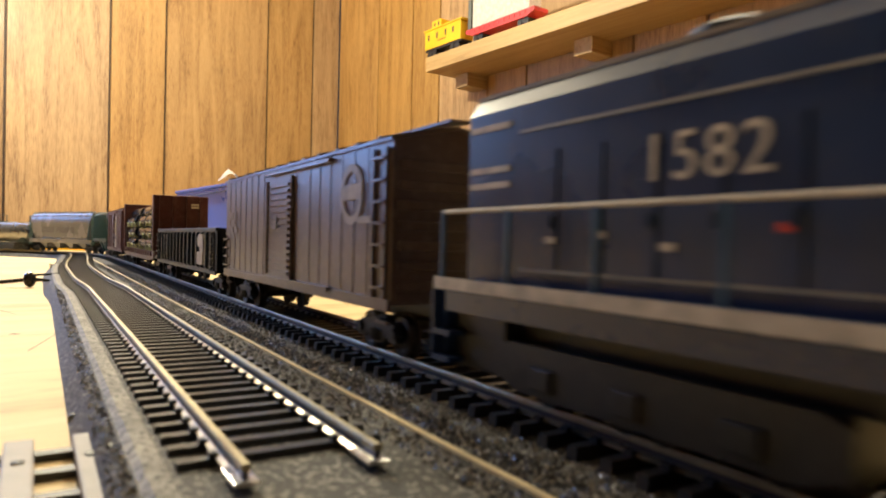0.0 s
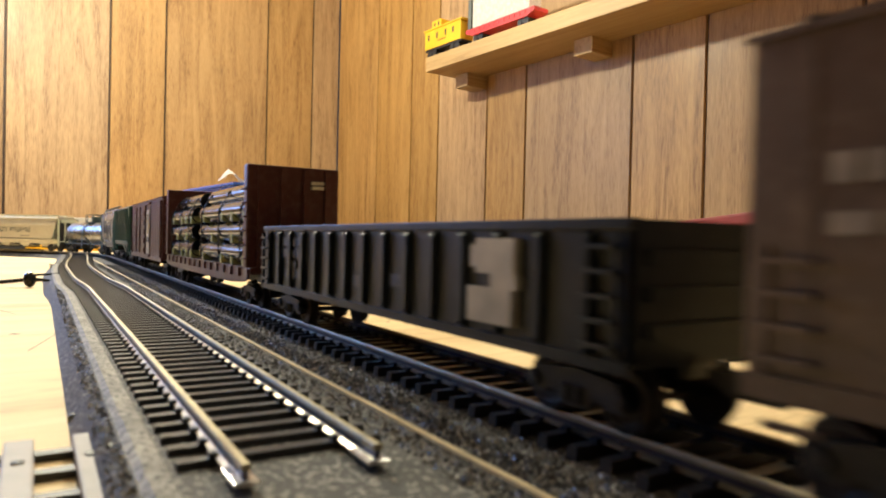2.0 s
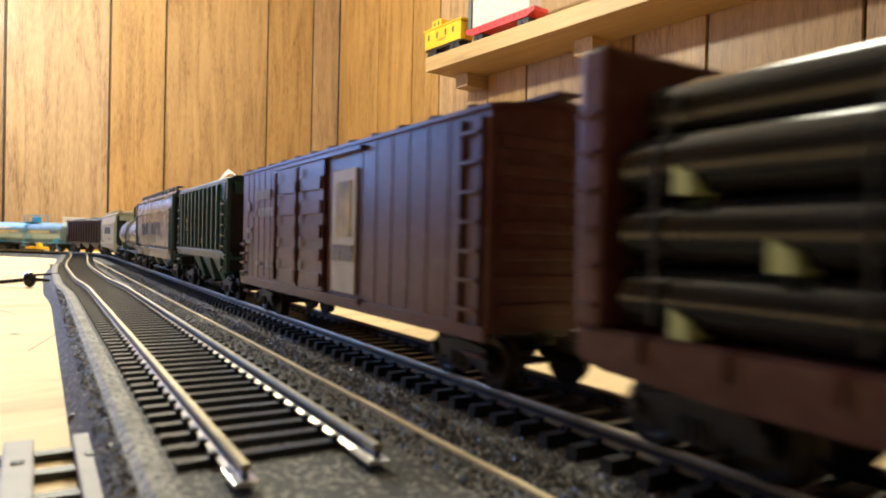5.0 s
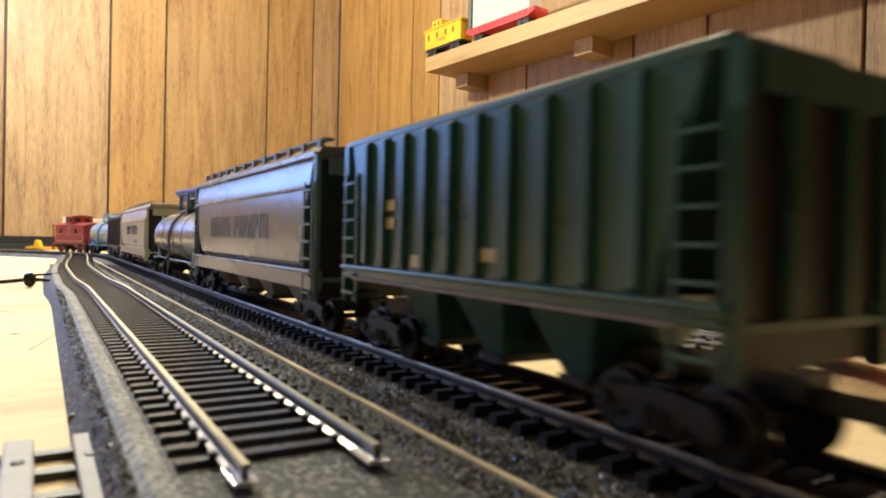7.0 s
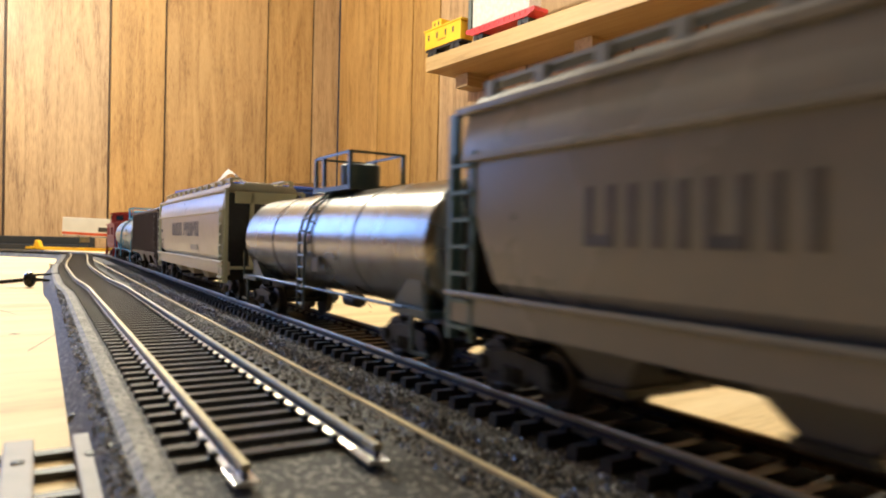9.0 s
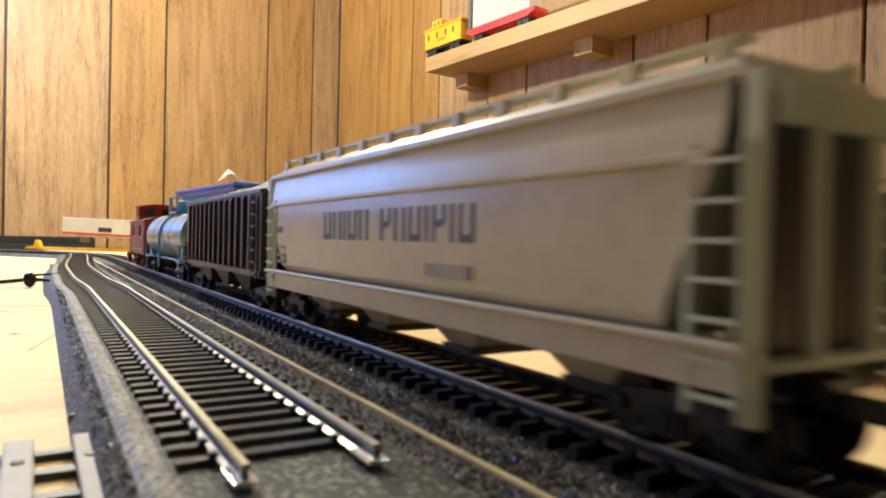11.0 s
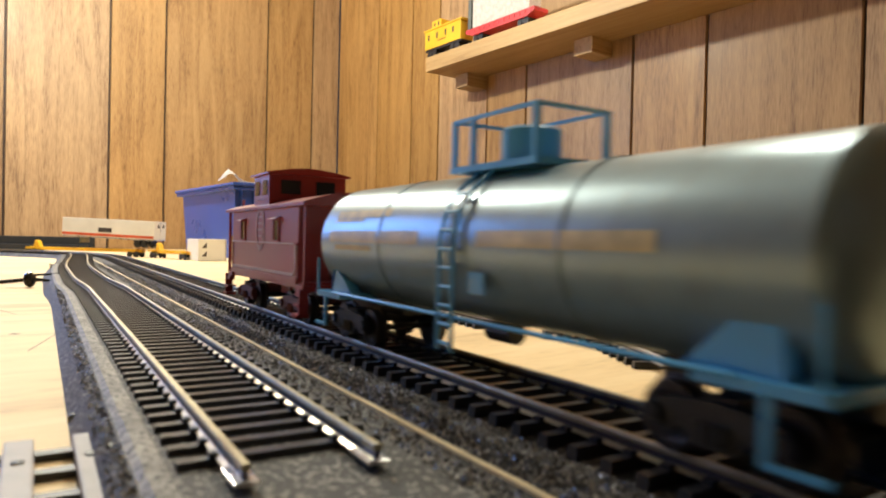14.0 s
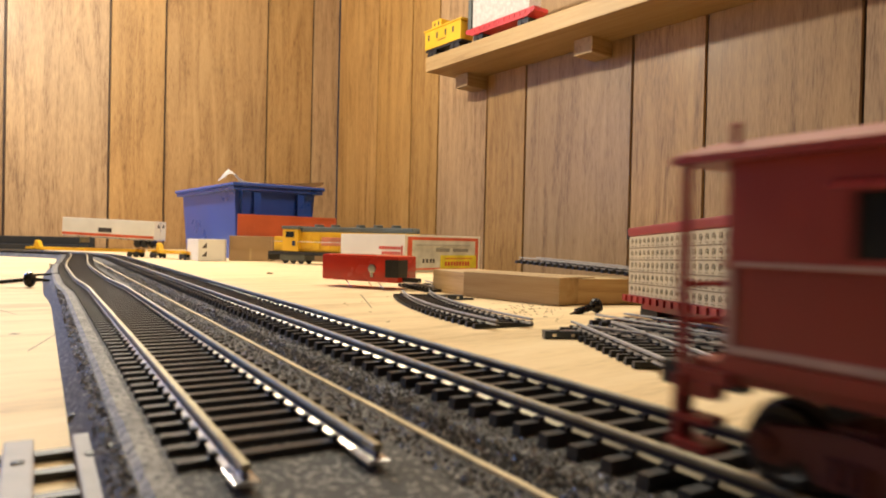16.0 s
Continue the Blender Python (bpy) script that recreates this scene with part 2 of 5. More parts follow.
def rod(bm, a, b, r, r2=None, seg=10):
    """A round bar from a to b."""
    a, b = Vector(a), Vector(b)
    r2 = r if r2 is None else r2
    q = (b - a).to_track_quat("Z", "Y")
    ring = []
    for p, rr in ((a, r), (b, r2)):
        ring.append([bm.verts.new(p + q @ Vector((rr * math.cos(2 * math.pi * i / seg), rr * math.sin(2 * math.pi * i / seg), 0))) for i in range(seg)])
    for i in range(seg):
        j = (i + 1) % seg
        bm.faces.new((ring[0][i], ring[0][j], ring[1][j], ring[1][i]))
    bm.faces.new(ring[0][::-1])
    bm.faces.new(ring[1])
    return bm


def prism(bm, outline, x0, x1, axis="x"):
    """An outline of (across, up) pairs drawn out along x (or y)."""
    put = (lambda u, v, w: (w, u, v)) if axis == "x" else (lambda u, v, w: (u, w, v))
    a = [bm.verts.new(put(u, v, x0)) for u, v in outline]
    b = [bm.verts.new(put(u, v, x1)) for u, v in outline]
    n = len(outline)
    for i in range(n):
        j = (i + 1) % n
        bm.faces.new((a[i], a[j], b[j], b[i]))
    bm.faces.new(a[::-1])
    bm.faces.new(b)
    return bm


def turned(bm, profile, axis_from, axis_dir, seg=20):
    """A turned shape: (along, radius) pairs about an axis."""
    o, q = Vector(axis_from), Vector(axis_dir).to_track_quat("Z", "Y")
    rings = []
    for h, r in profile:
        rings.append([bm.verts.new(o + q @ Vector((r * math.cos(2 * math.pi * i / seg), r * math.sin(2 * math.pi * i / seg), h))) for i in range(seg)])
    for a, b in zip(rings, rings[1:]):
        for i in range(seg):
            j = (i + 1) % seg
            bm.faces.new((a[i], a[j], b[j], b[i]))
    bm.faces.new(rings[0][::-1])
    bm.faces.new(rings[-1])
    return bm


# ---- plan ----
# The main line is an oval; N_MAIN is how far its straight lies from the eye, the siding runs beside it.
U = Vector((0.5137, -0.858))
NRM = Vector((0.858, 0.5137))
N_MAIN, N_SIDE = 0.083, 0.0305
HEAD = math.atan2(U.y, U.x)
S_FAR, S_NEAR, R_FAR, R_NEAR = -0.92, 0.50, 0.42, 0.62
RAIL_Z = 0.0095


def main_at(s, n=N_MAIN):
    """Centre and heading of the main line, s metres along the way of the train; n picks a line beside it."""
    if S_FAR <= s <= S_NEAR:
        return NRM * n + U * s, HEAD
    s0 = S_FAR if s < S_FAR else S_NEAR
    turn = R_FAR if s < S_FAR else R_NEAR
    r = turn + n - N_MAIN
    a = (s0 - s) / turn
    c = NRM * (N_MAIN - turn) + U * s0
    return c + Vector((NRM.x * math.cos(a) - NRM.y * math.sin(a), NRM.x * math.sin(a) + NRM.y * math.cos(a))) * r, HEAD + a


def side_at(s, n=0.0):
    """The siding: beside the main line, drawing in to it at the far turnout."""
    def ease(k):
        k = min(max(k, 0.0), 1.0)
        return k * k * (3 - 2 * k)
    def off(q):
        return N_SIDE - 0.0032 * ease((-0.38 - q) / 0.10) + 0.017 * ease((-0.60 - q) / 0.47)
    return NRM * (off(s) + n) + U * s, HEAD + math.atan((off(s + 0.002) - off(s - 0.002)) / 0.004)


# the walls' own axes: ALONG_A runs along the far wall, ALONG_B along the shelf wall
ALONG_A, ALONG_B = Vector((0.7986, 0.6018)), Vector((-0.6018, 0.7986))
CORNER = Vector((-0.326, 2.040))
WALL_ANGLE = math.degrees(math.atan2(ALONG_A.y, ALONG_A.x))


def in_room(a, b, z=0.0, turn=0.0):
    """A pose at a, b along the walls from the far corner (both run away from it as negative)."""
    p = CORNER + ALONG_A * a + ALONG_B * b
    return pose(p.x, p.y, z, 0, 0, WALL_ANGLE + turn)


def at(x, y, z=0.0, turn=0.0):
    return pose(x / 1000, y / 1000, z / 1000, 0, 0, turn)


# ---- structure ----
FLOOR, CEIL = -880.0, 1420.0


def planked_wall(name, widths, matrix, along, label):
    """A panelled wall: dark backing and one veneered board between each two grooves."""
    total = sum(widths)
    g = bmesh.new()
    if along == "a":
        box(g, -total, 0, 6, 90, FLOOR, CEIL)
    else:
        box(g, 6, 90, -total, 0, FLOOR, CEIL)
    wall = tagged(part(name, g, GROOVE, None, "", matrix), label, "wall", kind="structure")
    x = 0.0
    for w in widths:
        g = bmesh.new()
        if along == "a":
            box(g, -x - w + 1.7, -x - 1.7, 0.5, 8, FLOOR, CEIL - 2)
            for v in g.verts:
                if v.co.y < 1 and (abs(v.co.x + x + w - 1.7) < 0.1 or abs(v.co.x + x + 1.7) < 0.1):
                    v.co.x += 1.4 if v.co.x < -x - w / 2 else -1.4
        else:
            box(g, 0.5, 8, -x - w + 1.7, -x - 1.7, FLOOR, CEIL - 2)
            for v in g.verts:
                if v.co.x < 1:
                    v.co.y += 1.4 if v.co.y < -x - w / 2 else -1.4
        part("board", g, PANEL, wall)
        x += w
    return wall


FAR_WIDTHS = [86, 139, 274, 131, 217, 150, 256, 139, 274, 131, 217, 150, 256, 120, 200, 139, 274, 131, 217]
SIDE_WIDTHS = [226, 167, 117, 181, 123, 266, 141, 226, 167, 117, 181, 123, 266, 141, 226, 167, 117, 181, 123, 266, 141, 150]
LEN_A, LEN_B = sum(FAR_WIDTHS) / 1000, sum(SIDE_WIDTHS) / 1000


def build_room():
    planked_wall("wall_far", FAR_WIDTHS, in_room(0, 0), "a", "warm brown wood-veneer wall panelling with dark vertical grooves")
    planked_wall("wall_shelf_side", SIDE_WIDTHS, in_room(0, 0), "b", "brown grooved wood panelling behind a pine shelf")
    a1, b1 = -LEN_A * 1000, -LEN_B * 1000
    plain = mat("plain_brown_panelling", (0.15, 0.085, 0.04), 0.45, 0, 0.15, 6, 0.1)
    tagged(part("wall_left", bx(a1 - 90, a1, b1, 90, FLOOR, CEIL), plain, None, "", in_room(0, 0)), "plain brown panelled side wall", "wall", kind="structure")
    tagged(part("wall_back", bx(a1, 90, b1 - 90, b1, FLOOR, CEIL), plain, None, "", in_room(0, 0)), "plain brown panelled back wall", "wall", kind="structure")
    tagged(part("ceiling", bx(a1, 90, b1, 90, CEIL, CEIL + 60), PLASTER, None, "", in_room(0, 0)), "plain off-white ceiling", "ceiling", kind="structure")
    tagged(part("floor", bx(a1, 90, b1, 90, FLOOR - 60, FLOOR), CARPET, None, "", in_room(0, 0)), "brown carpeted floor", "floor", kind="structure")
    # the layout table
    table = thing("layout_table", "pale pine plywood train table with dark knots", "table", m=in_room(0, 0))
    part("tabletop", bx(-2500, -384, -3050, -12, -18, 0), PLY, table, "pale plywood sheet with knots and scratches")
    pencil = mat("pencil_mark", (0.24, 0.17, 0.09), 0.7)
    for xa, ya, xb, yb, w in ((-128, 208, -146, 262, 0.35), (-54, 448, -38, 364, 0.7), (-190, 300, -250, 352, 0.4), (60, 470, -10, 590, 0.6)):
        long = math.hypot(xb - xa, yb - ya)
        line = in_room(0, 0).inverted() @ at(xa, ya, 0, math.degrees(math.atan2(yb - ya, xb - xa)))
        part("pencil_line", bx(0, long, -w / 2, w / 2, 0.0, 0.08), pencil, table, "thin pencil scratch on the plywood", line)
    for x0, x1, y0, y1 in ((-2280, -400, -60, -22), (-2280, -400, -3040, -3002), (-440, -400, -3000, -62), (-2280, -2240, -3000, -62)):
        part("rail_board", bx(x0, x1, y0, y1, -108, -18.2), PINE, table)
    for x in (-2230, -480):
        for y in (-2990, -1500, -110):
            part("leg", bx(x, x + 40, y, y + 40, FLOOR, -18.2), PINE, table)


build_room()


def sweep(bm, profile, path, close=True):
    """A profile of (across, up) in millimetres carried along rows of (point, heading)."""
    rows = []
    for p, h in path:
        l = Vector((-math.sin(h), math.cos(h)))
        rows.append([bm.verts.new((p.x * 1000 + l.x * u, p.y * 1000 + l.y * u, v)) for u, v in profile])
    n = len(profile)
    for a, b in zip(rows, rows[1:]):
        for i in range(n if close else n - 1):
            j = (i + 1) % n
            bm.faces.new((a[i], a[j], b[j], b[i]))
    if close:
        bm.faces.new(rows[0][::-1])
        bm.faces.new(rows[-1])
    return bm


RAIL_FOOT = [(-1.15, 7.0), (1.15, 7.0), (1.15, 7.2), (0.4, 7.6), (-0.4, 7.6), (-1.15, 7.2)]
RAIL_WEB = [(-0.32, 7.6), (0.32, 7.6), (0.32, 8.6), (-0.32, 8.6)]
RAIL_HEAD = [(-0.6, 8.6), (0.6, 8.6), (0.65, 9.2), (0.5, 9.5), (-0.5, 9.5), (-0.65, 9.2)]


def tie_mesh(material):
    """One plastic tie with its rail chairs and spike heads."""
    g = box(bmesh.new(), -1.12, 1.12, -15, 15, 5.0, 7.0)
    for v in g.verts:
        if v.co.z > 6:
            v.co.x *= 0.88
            v.co.y *= 0.985
    for r in (-8.8, 8.8):
        for d in (-1, 1):
            box(g, -0.8, 0.8, r + d * 1.3 - 0.6, r + d * 1.3 + 0.6, 6.9, 7.7)
    me = bpy.data.meshes.new("tie")
    bmesh.ops.recalc_face_normals(g, faces=g.faces)
    bmesh.ops.scale(g, vec=(0.001,) * 3, verts=g.verts)
    g.to_mesh(me)
    g.free()
    me.materials.append(material)
    return me


def build_track():
    tie = tie_mesh(TIE)
    spans = [-2.20 + 0.02 * i for i in range(int((2.12 + 2.20) / 0.02) + 1)]
    main = tagged(thing("main_track", "black-tied main line model track with worn nickel rails", "track"), kind="structure")
    for r in (-8.8, 8.8):
        path = [(main_at(s, N_MAIN + 0)[0], main_at(s)[1]) for s in spans]
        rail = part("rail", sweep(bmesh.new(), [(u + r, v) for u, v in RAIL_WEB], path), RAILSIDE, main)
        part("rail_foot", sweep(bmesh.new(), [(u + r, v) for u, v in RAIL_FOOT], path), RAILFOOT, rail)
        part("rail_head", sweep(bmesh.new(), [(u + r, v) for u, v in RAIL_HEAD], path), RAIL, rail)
    rest = bmesh.new()
    s = -2.19
    while s < 2.1:
        p, h = main_at(s)
        if -1.26 < s < 0.03:
            ob = new("tie", tie)
            ob.parent = main
            ob.matrix_basis = pose(p.x, p.y, 0, 0, 0, math.degrees(h) + random.uniform(-0.5, 0.5))
        else:
            m = pose(p.x * 1000, p.y * 1000, 0, 0, 0, math.degrees(h))
            n0 = len(rest.verts)
            box(rest, -1.25, 1.25, -15, 15, 5.0, 7.0)
            rest.verts.ensure_lookup_table()
            for v in rest.verts[n0:]:
                v.co = m @ v.co
        s += 0.0068
    tagged(part("far_ties", rest, TIE, main), kind="stuff")
    p, h = main_at(-0.0693)
    for r in (-8.8, 8.8):
        part("rail_joiner", bx(-4, 4, r - 1.3, r + 1.3, 6.95, 7.3, bevel=0.1), RAILFOOT, main, "bright metal rail joiner", pose(p.x, p.y, 0, 0, 0, math.degrees(h)))
    # siding
    side = tagged(thing("siding_track", "black-tied siding track ending in bare rail ends", "track"), kind="structure")
    sp = [-1.07 + 0.01 * i for i in range(int((1.07 - 0.082) / 0.01) + 1)] + [-0.0815]
    for r in (-8.8, 8.8):
        path = [side_at(q) for q in sp]
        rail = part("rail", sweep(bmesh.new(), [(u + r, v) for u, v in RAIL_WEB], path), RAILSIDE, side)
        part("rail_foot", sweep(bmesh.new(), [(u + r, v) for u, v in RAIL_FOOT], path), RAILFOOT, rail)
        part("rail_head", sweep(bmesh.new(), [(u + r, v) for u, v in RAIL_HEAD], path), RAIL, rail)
    s = -1.03
    while s < -0.088:
        p, h = side_at(s)
        ob = new("tie", tie)
        ob.parent = side
        ob.matrix_basis = pose(p.x, p.y, 0, 0, 0, math.degrees(h) + random.uniform(-0.6, 0.6))
        s += 0.0065
    p, h = side_at(-0.0832)
    for r in (-8.8, 8.8):
        part("rail_joiner", bx(-4.5, 2.5, r - 1.6, r + 1.6, 6.95, 7.5, bevel=0.2), STEEL, side, "bright steel rail joiner", pose(p.x, p.y, 0, 0, 0, math.degrees(h)))
    # beds
    bed = tagged(part("siding_roadbed", sweep(bmesh.new(), [(-25.5, 0), (26, 0), (23, 5.9), (-20, 5.9), (-22, 4.4)], [side_at(-1.10 + 0.02 * i) for i in range(0, 63)]), BED), "dark grey foam roadbed with scuffed pale edge", "roadbed", kind="structure")
    part("scuffed_shoulder", sweep(bmesh.new(), [(-19.8, 5.88), (-15.6, 5.88), (-15.9, 6.3), (-18.6, 6.5)], [side_at(-0.75 + 0.02 * i) for i in range(0, 46)]), SCUFF, bed)
    tagged(part("main_roadbed", sweep(bmesh.new(), [(-25, 0), (25, 0), (20, 4.9), (-20, 4.9)], [main_at(s) for s in spans]), BED), "dark grey gritty roadbed under the main line", "roadbed", kind="structure")
    strip = bmesh.new()
    rnd = random.Random(4)
    path = []
    for i in range(0, 120):
        s = -0.95 + 0.009 * i
        path.append((NRM * (0.0532 + rnd.uniform(-0.00012, 0.00012)) + U * s, HEAD))
    tagged(part("bare_wood_strip", sweep(strip, [(-0.75, 0), (0.75, 0), (0.6, 6.3), (-0.6, 6.3)], path), mat("bare_glue_wood", (0.74, 0.60, 0.36), 0.5, 0, 0.2, 80, 0.3)), "thin uneven strip of bare pale wood between the roadbeds", "wood strip", kind="structure")
    # loose grit on the beds
    verts, faces = [], []
    for i in range(30000):
        s = -0.02 - 0.75 * rnd.random() ** 1.6
        zone = rnd.random()
        if zone < 0.58:
            n, z = rnd.uniform(0.0570, 0.0685), 4.8
        elif zone < 0.64:
            n, z = rnd.uniform(0.0075, 0.0105), 5.7
        elif zone < 0.9:
            n, z = rnd.uniform(0.0465, 0.0522), 5.8
        else:
            n, z = rnd.uniform(0.0985, 0.103), 4.8
        p = (NRM * n + U * s) * 1000
        r = rnd.uniform(0.22, 0.55)
        b0 = len(verts)
        a = rnd.uniform(0, 6.28)
        for q in range(3):
            verts.append((p.x + r * math.cos(a + q * 2.09), p.y + r * math.sin(a + q * 2.09), z))
        verts.append((p.x + rnd.uniform(-0.15, 0.15), p.y + rnd.uniform(-0.15, 0.15), z + r * rnd.uniform(0.5, 1.2)))
        faces += [(b0, b0 + 1, b0 + 3), (b0 + 1, b0 + 2, b0 + 3), (b0 + 2, b0, b0 + 3)]
    me = bpy.data.meshes.new("loose_grit")
    me.from_pydata([(x / 1000, y / 1000, z / 1000) for x, y, z in verts], [], faces)
    me.materials.append(GRIT)
    tagged(new("loose_grit", me), "grey glinting ballast grit on the roadbed", "grit", kind="stuff")


build_track()

# ---- the train: each car is drawn about its middle, x forward, y to its left, z from the rail head ----
WHEEL_ME = {}
WHEELMAT = mat("blackened_wheel", (0.030, 0.026, 0.024), 0.45, 0.4, 0.3, 150)
WORN = mat("worn_white_lettering", (0.46, 0.42, 0.37), 0.55, 0, 0.3, 260, 0.1)
FADED = mat("faded_white_emblem", (0.24, 0.20, 0.17), 0.55, 0, 0.3, 160, 0.1)


def truck(car, x, frame_mat=BLACK):
    g = bmesh.new()
    prof = [(-11, 5.2), (-9, 7.6), (-4, 8.2), (0, 8.6), (4, 8.2), (9, 7.6), (11, 5.2), (10, 3.4), (7, 3.4), (5, 4.8), (3, 2.6), (-3, 2.6), (-5, 4.8), (-7, 3.4), (-10, 3.4)]
    t = part("truck", box(g, -2.5, 2.5, -11, 11, 5.5, 9.0), frame_mat, car, "", pose(x / 1000, 0, 0))
    for y in (-12.4, 10.8):
        part("side_frame", prism(bmesh.new(), prof, y, y + 1.6, "y"), frame_mat, t)
    for y, d in ((-12.5, -1), (12.5, 1)):
        for q in (-9.4, 9.4):
            part("bearing_lid", rod(bmesh.new(), (q, y, 5.6), (q, y + d * 0.7, 5.6), 1.5, 1.3, 10), frame_mat, t)
        for q in (-1.5, 0.0, 1.5):
            part("spring", rod(bmesh.new(), (q, y + d * 0.2, 3.2), (q, y + d * 0.2, 6.0), 0.55, seg=8), frame_mat, t)
    for wx in (-8.5, 8.5):
        for y in (-8.9, 8.9):
            d = 1 if y > 0 else -1
            if d not in WHEEL_ME:
                w = part("wheel", turned(bmesh.new(), [(-1.4, 5.6), (-0.8, 5.6), (-0.6, 4.8), (1.2, 4.7), (1.3, 3.6), (1.0, 3.2), (1.0, 1.0), (1.6, 0.8)], (0, 0, 0), (0, d, 0), 24), WHEELMAT, t, "dark steel wheel", pose(wx / 1000, y / 1000, 0.0048), True)
                WHEEL_ME[d] = w.data
            else:
                w = new("wheel", WHEEL_ME[d])
                w.parent, w.matrix_basis = t, pose(wx / 1000, y / 1000, 0.0048)
                w["label"] = "dark steel wheel"
        part("axle", rod(bmesh.new(), (wx, -8.4, 4.8), (wx, 8.4, 4.8), 0.8), BLACK, t)
    return t


def coupler(car, x, d):
    g = box(bmesh.new(), min(x, x + d * 11), max(x, x + d * 11), -1.3, 1.3, 7.6, 10.2)
    box(g, min(x + d * 8, x + d * 12.5), max(x + d * 8, x + d * 12.5), -2.6, 2.2, 7.2, 10.6)
    part("coupler", g, BLACK, car)


def ladder(car, x, y, z0, z1, rungs, m, width=7.0, rail=True, name="ladder"):
    """A ladder on a side: two rails and thin rungs standing proud of it."""
    d = -1 if y < 0 else 1
    g = bmesh.new()
    if rail:
        for q in (x - width / 2, x + width / 2):
            box(g, q - 0.4, q + 0.4, min(y, y + d * 0.9), max(y, y + d * 0.9), z0, z1)
    lad = part(name, g if rail else box(g, x - width / 2, x - width / 2 + 0.6, min(y, y + d * 0.5), max(y, y + d * 0.5), z0, z1), m, car)
    for i in range(rungs):
        z = z0 + (z1 - z0) * (i + 0.5) / rungs
        part("rung", bx(x - width / 2, x + width / 2, min(y + d * 0.5, y + d * 1.5), max(y + d * 0.5, y + d * 1.5), z - 0.3, z + 0.3), m, lad)


def running(car, length, frame_mat=BLACK, inset=15.5, sill=None):
    """Trucks, couplers and the centre sill of a freight car."""
    h = length / 2
    part("centre_sill", bx(-h + 2, h - 2, -4, 4, 8.4, 12.5), sill or BLACK, car)
    for x in (-h + inset, h - inset):
        truck(car, x, frame_mat)
    coupler(car, -h, -1)
    coupler(car, h, 1)


def bars(car, name, x0, z, y, widths, height, gap, m, lean=0.0, depth=0.25):
    """Lettering that is drawn as plain upright bars on a side (y gives the side)."""
    d = -1 if y < 0 else 1
    g = bmesh.new()
    x = x0
    for w in widths:
        if w > 0:
            box(g, x, x + w, min(y, y + d * depth), max(y, y + d * depth), z, z + height)
        x += abs(w) + gap
    return part(name, g, m, car)


def car_thing(name, label, category):
    return thing(name, label, category, "cars of the moving train")


def boxcar(name, label, length, body, floor_z, eave, crown, ribs, door):
    """A box car: sides with raised seams, a sliding door on its rails, a low-pitched roof, roof walk, ladders."""
    car = car_thing(name, label, "freight car")
    h = length / 2
    prof = [(-16.6, floor_z), (16.6, floor_z), (16.6, eave), (0, crown), (-16.6, eave)]
    part("body", prism(bmesh.new(), prof, -h, h), body, car)
    part("roof", prism(bmesh.new(), [(-17.3, eave - 0.3), (-17.3, eave + 0.5), (0, crown + 0.8), (17.3, eave + 0.5), (17.3, eave - 0.3), (0, crown - 0.1)], -h - 0.6, h + 0.6), body, car)
    for i in range(12):
        x = -h + (i + 0.5) * length / 12
        part("roof_rib", prism(bmesh.new(), [(-17.4, eave + 0.4), (-17.2, eave + 1.2), (0, crown + 1.5), (17.2, eave + 1.2), (17.4, eave + 0.4), (0, crown + 0.4)], x - 0.5, x + 0.5), body, car)
    part("roof_walk", bx(-h - 1, h + 1, -2.6, 2.6, crown + 1.6, crown + 2.3), body, car)
    for sgn in (-1, 1):
        y = sgn * 16.6
        part("side_sill", bx(-h, h, min(y, y + sgn * 0.8), max(y, y + sgn * 0.8), floor_z - 1.4, floor_z + 1.2), body, car)
        for x in ribs:
            part("seam", bx(x - 0.3, x + 0.3, min(y, y + sgn * 0.16), max(y, y + sgn * 0.16), floor_z + 1.3, eave - 0.6), body, car)
        part("door_rail", bx(door[0] - 3, door[1] + door[2], min(y, y + sgn * 1.6), max(y, y + sgn * 1.6), floor_z + 0.4, floor_z + 1.6), body, car)
        part("door_rail", bx(door[0] - 3, door[1] + door[2], min(y, y + sgn * 1.6), max(y, y + sgn * 1.6), eave - 2.0, eave - 1.0), body, car)
        ladder(car, h - 5.5, y, floor_z + 1.2, eave - 1.5, 7, body, 6.5)
        ladder(car, -h + 5, y, floor_z + 1.2, floor_z + 15, 4, body, 6.0, False, "side_ladder")
        part("stirrup", bx(h - 8, h - 2, min(y - sgn * 1.2, y), max(y - sgn * 1.2, y), floor_z - 4.6, floor_z - 3.9), body, car)
        part("stirrup", bx(-h + 2, -h + 8, min(y - sgn * 1.2, y), max(y - sgn * 1.2, y), floor_z - 4.6, floor_z - 3.9), body, car)
    for x in (-h - 0.5, h + 0.5):
        d = 1 if x > 0 else -1
        for i in range(7):
            z = floor_z + 3 + i * (eave - floor_z - 5) / 7
            part("end_rib", bx(min(x, x - d * 0.6), max(x, x + d * 0.3), -15, 15, z, z + 2.2, bevel=0.3), body, car)
    running(car, length)
    return car


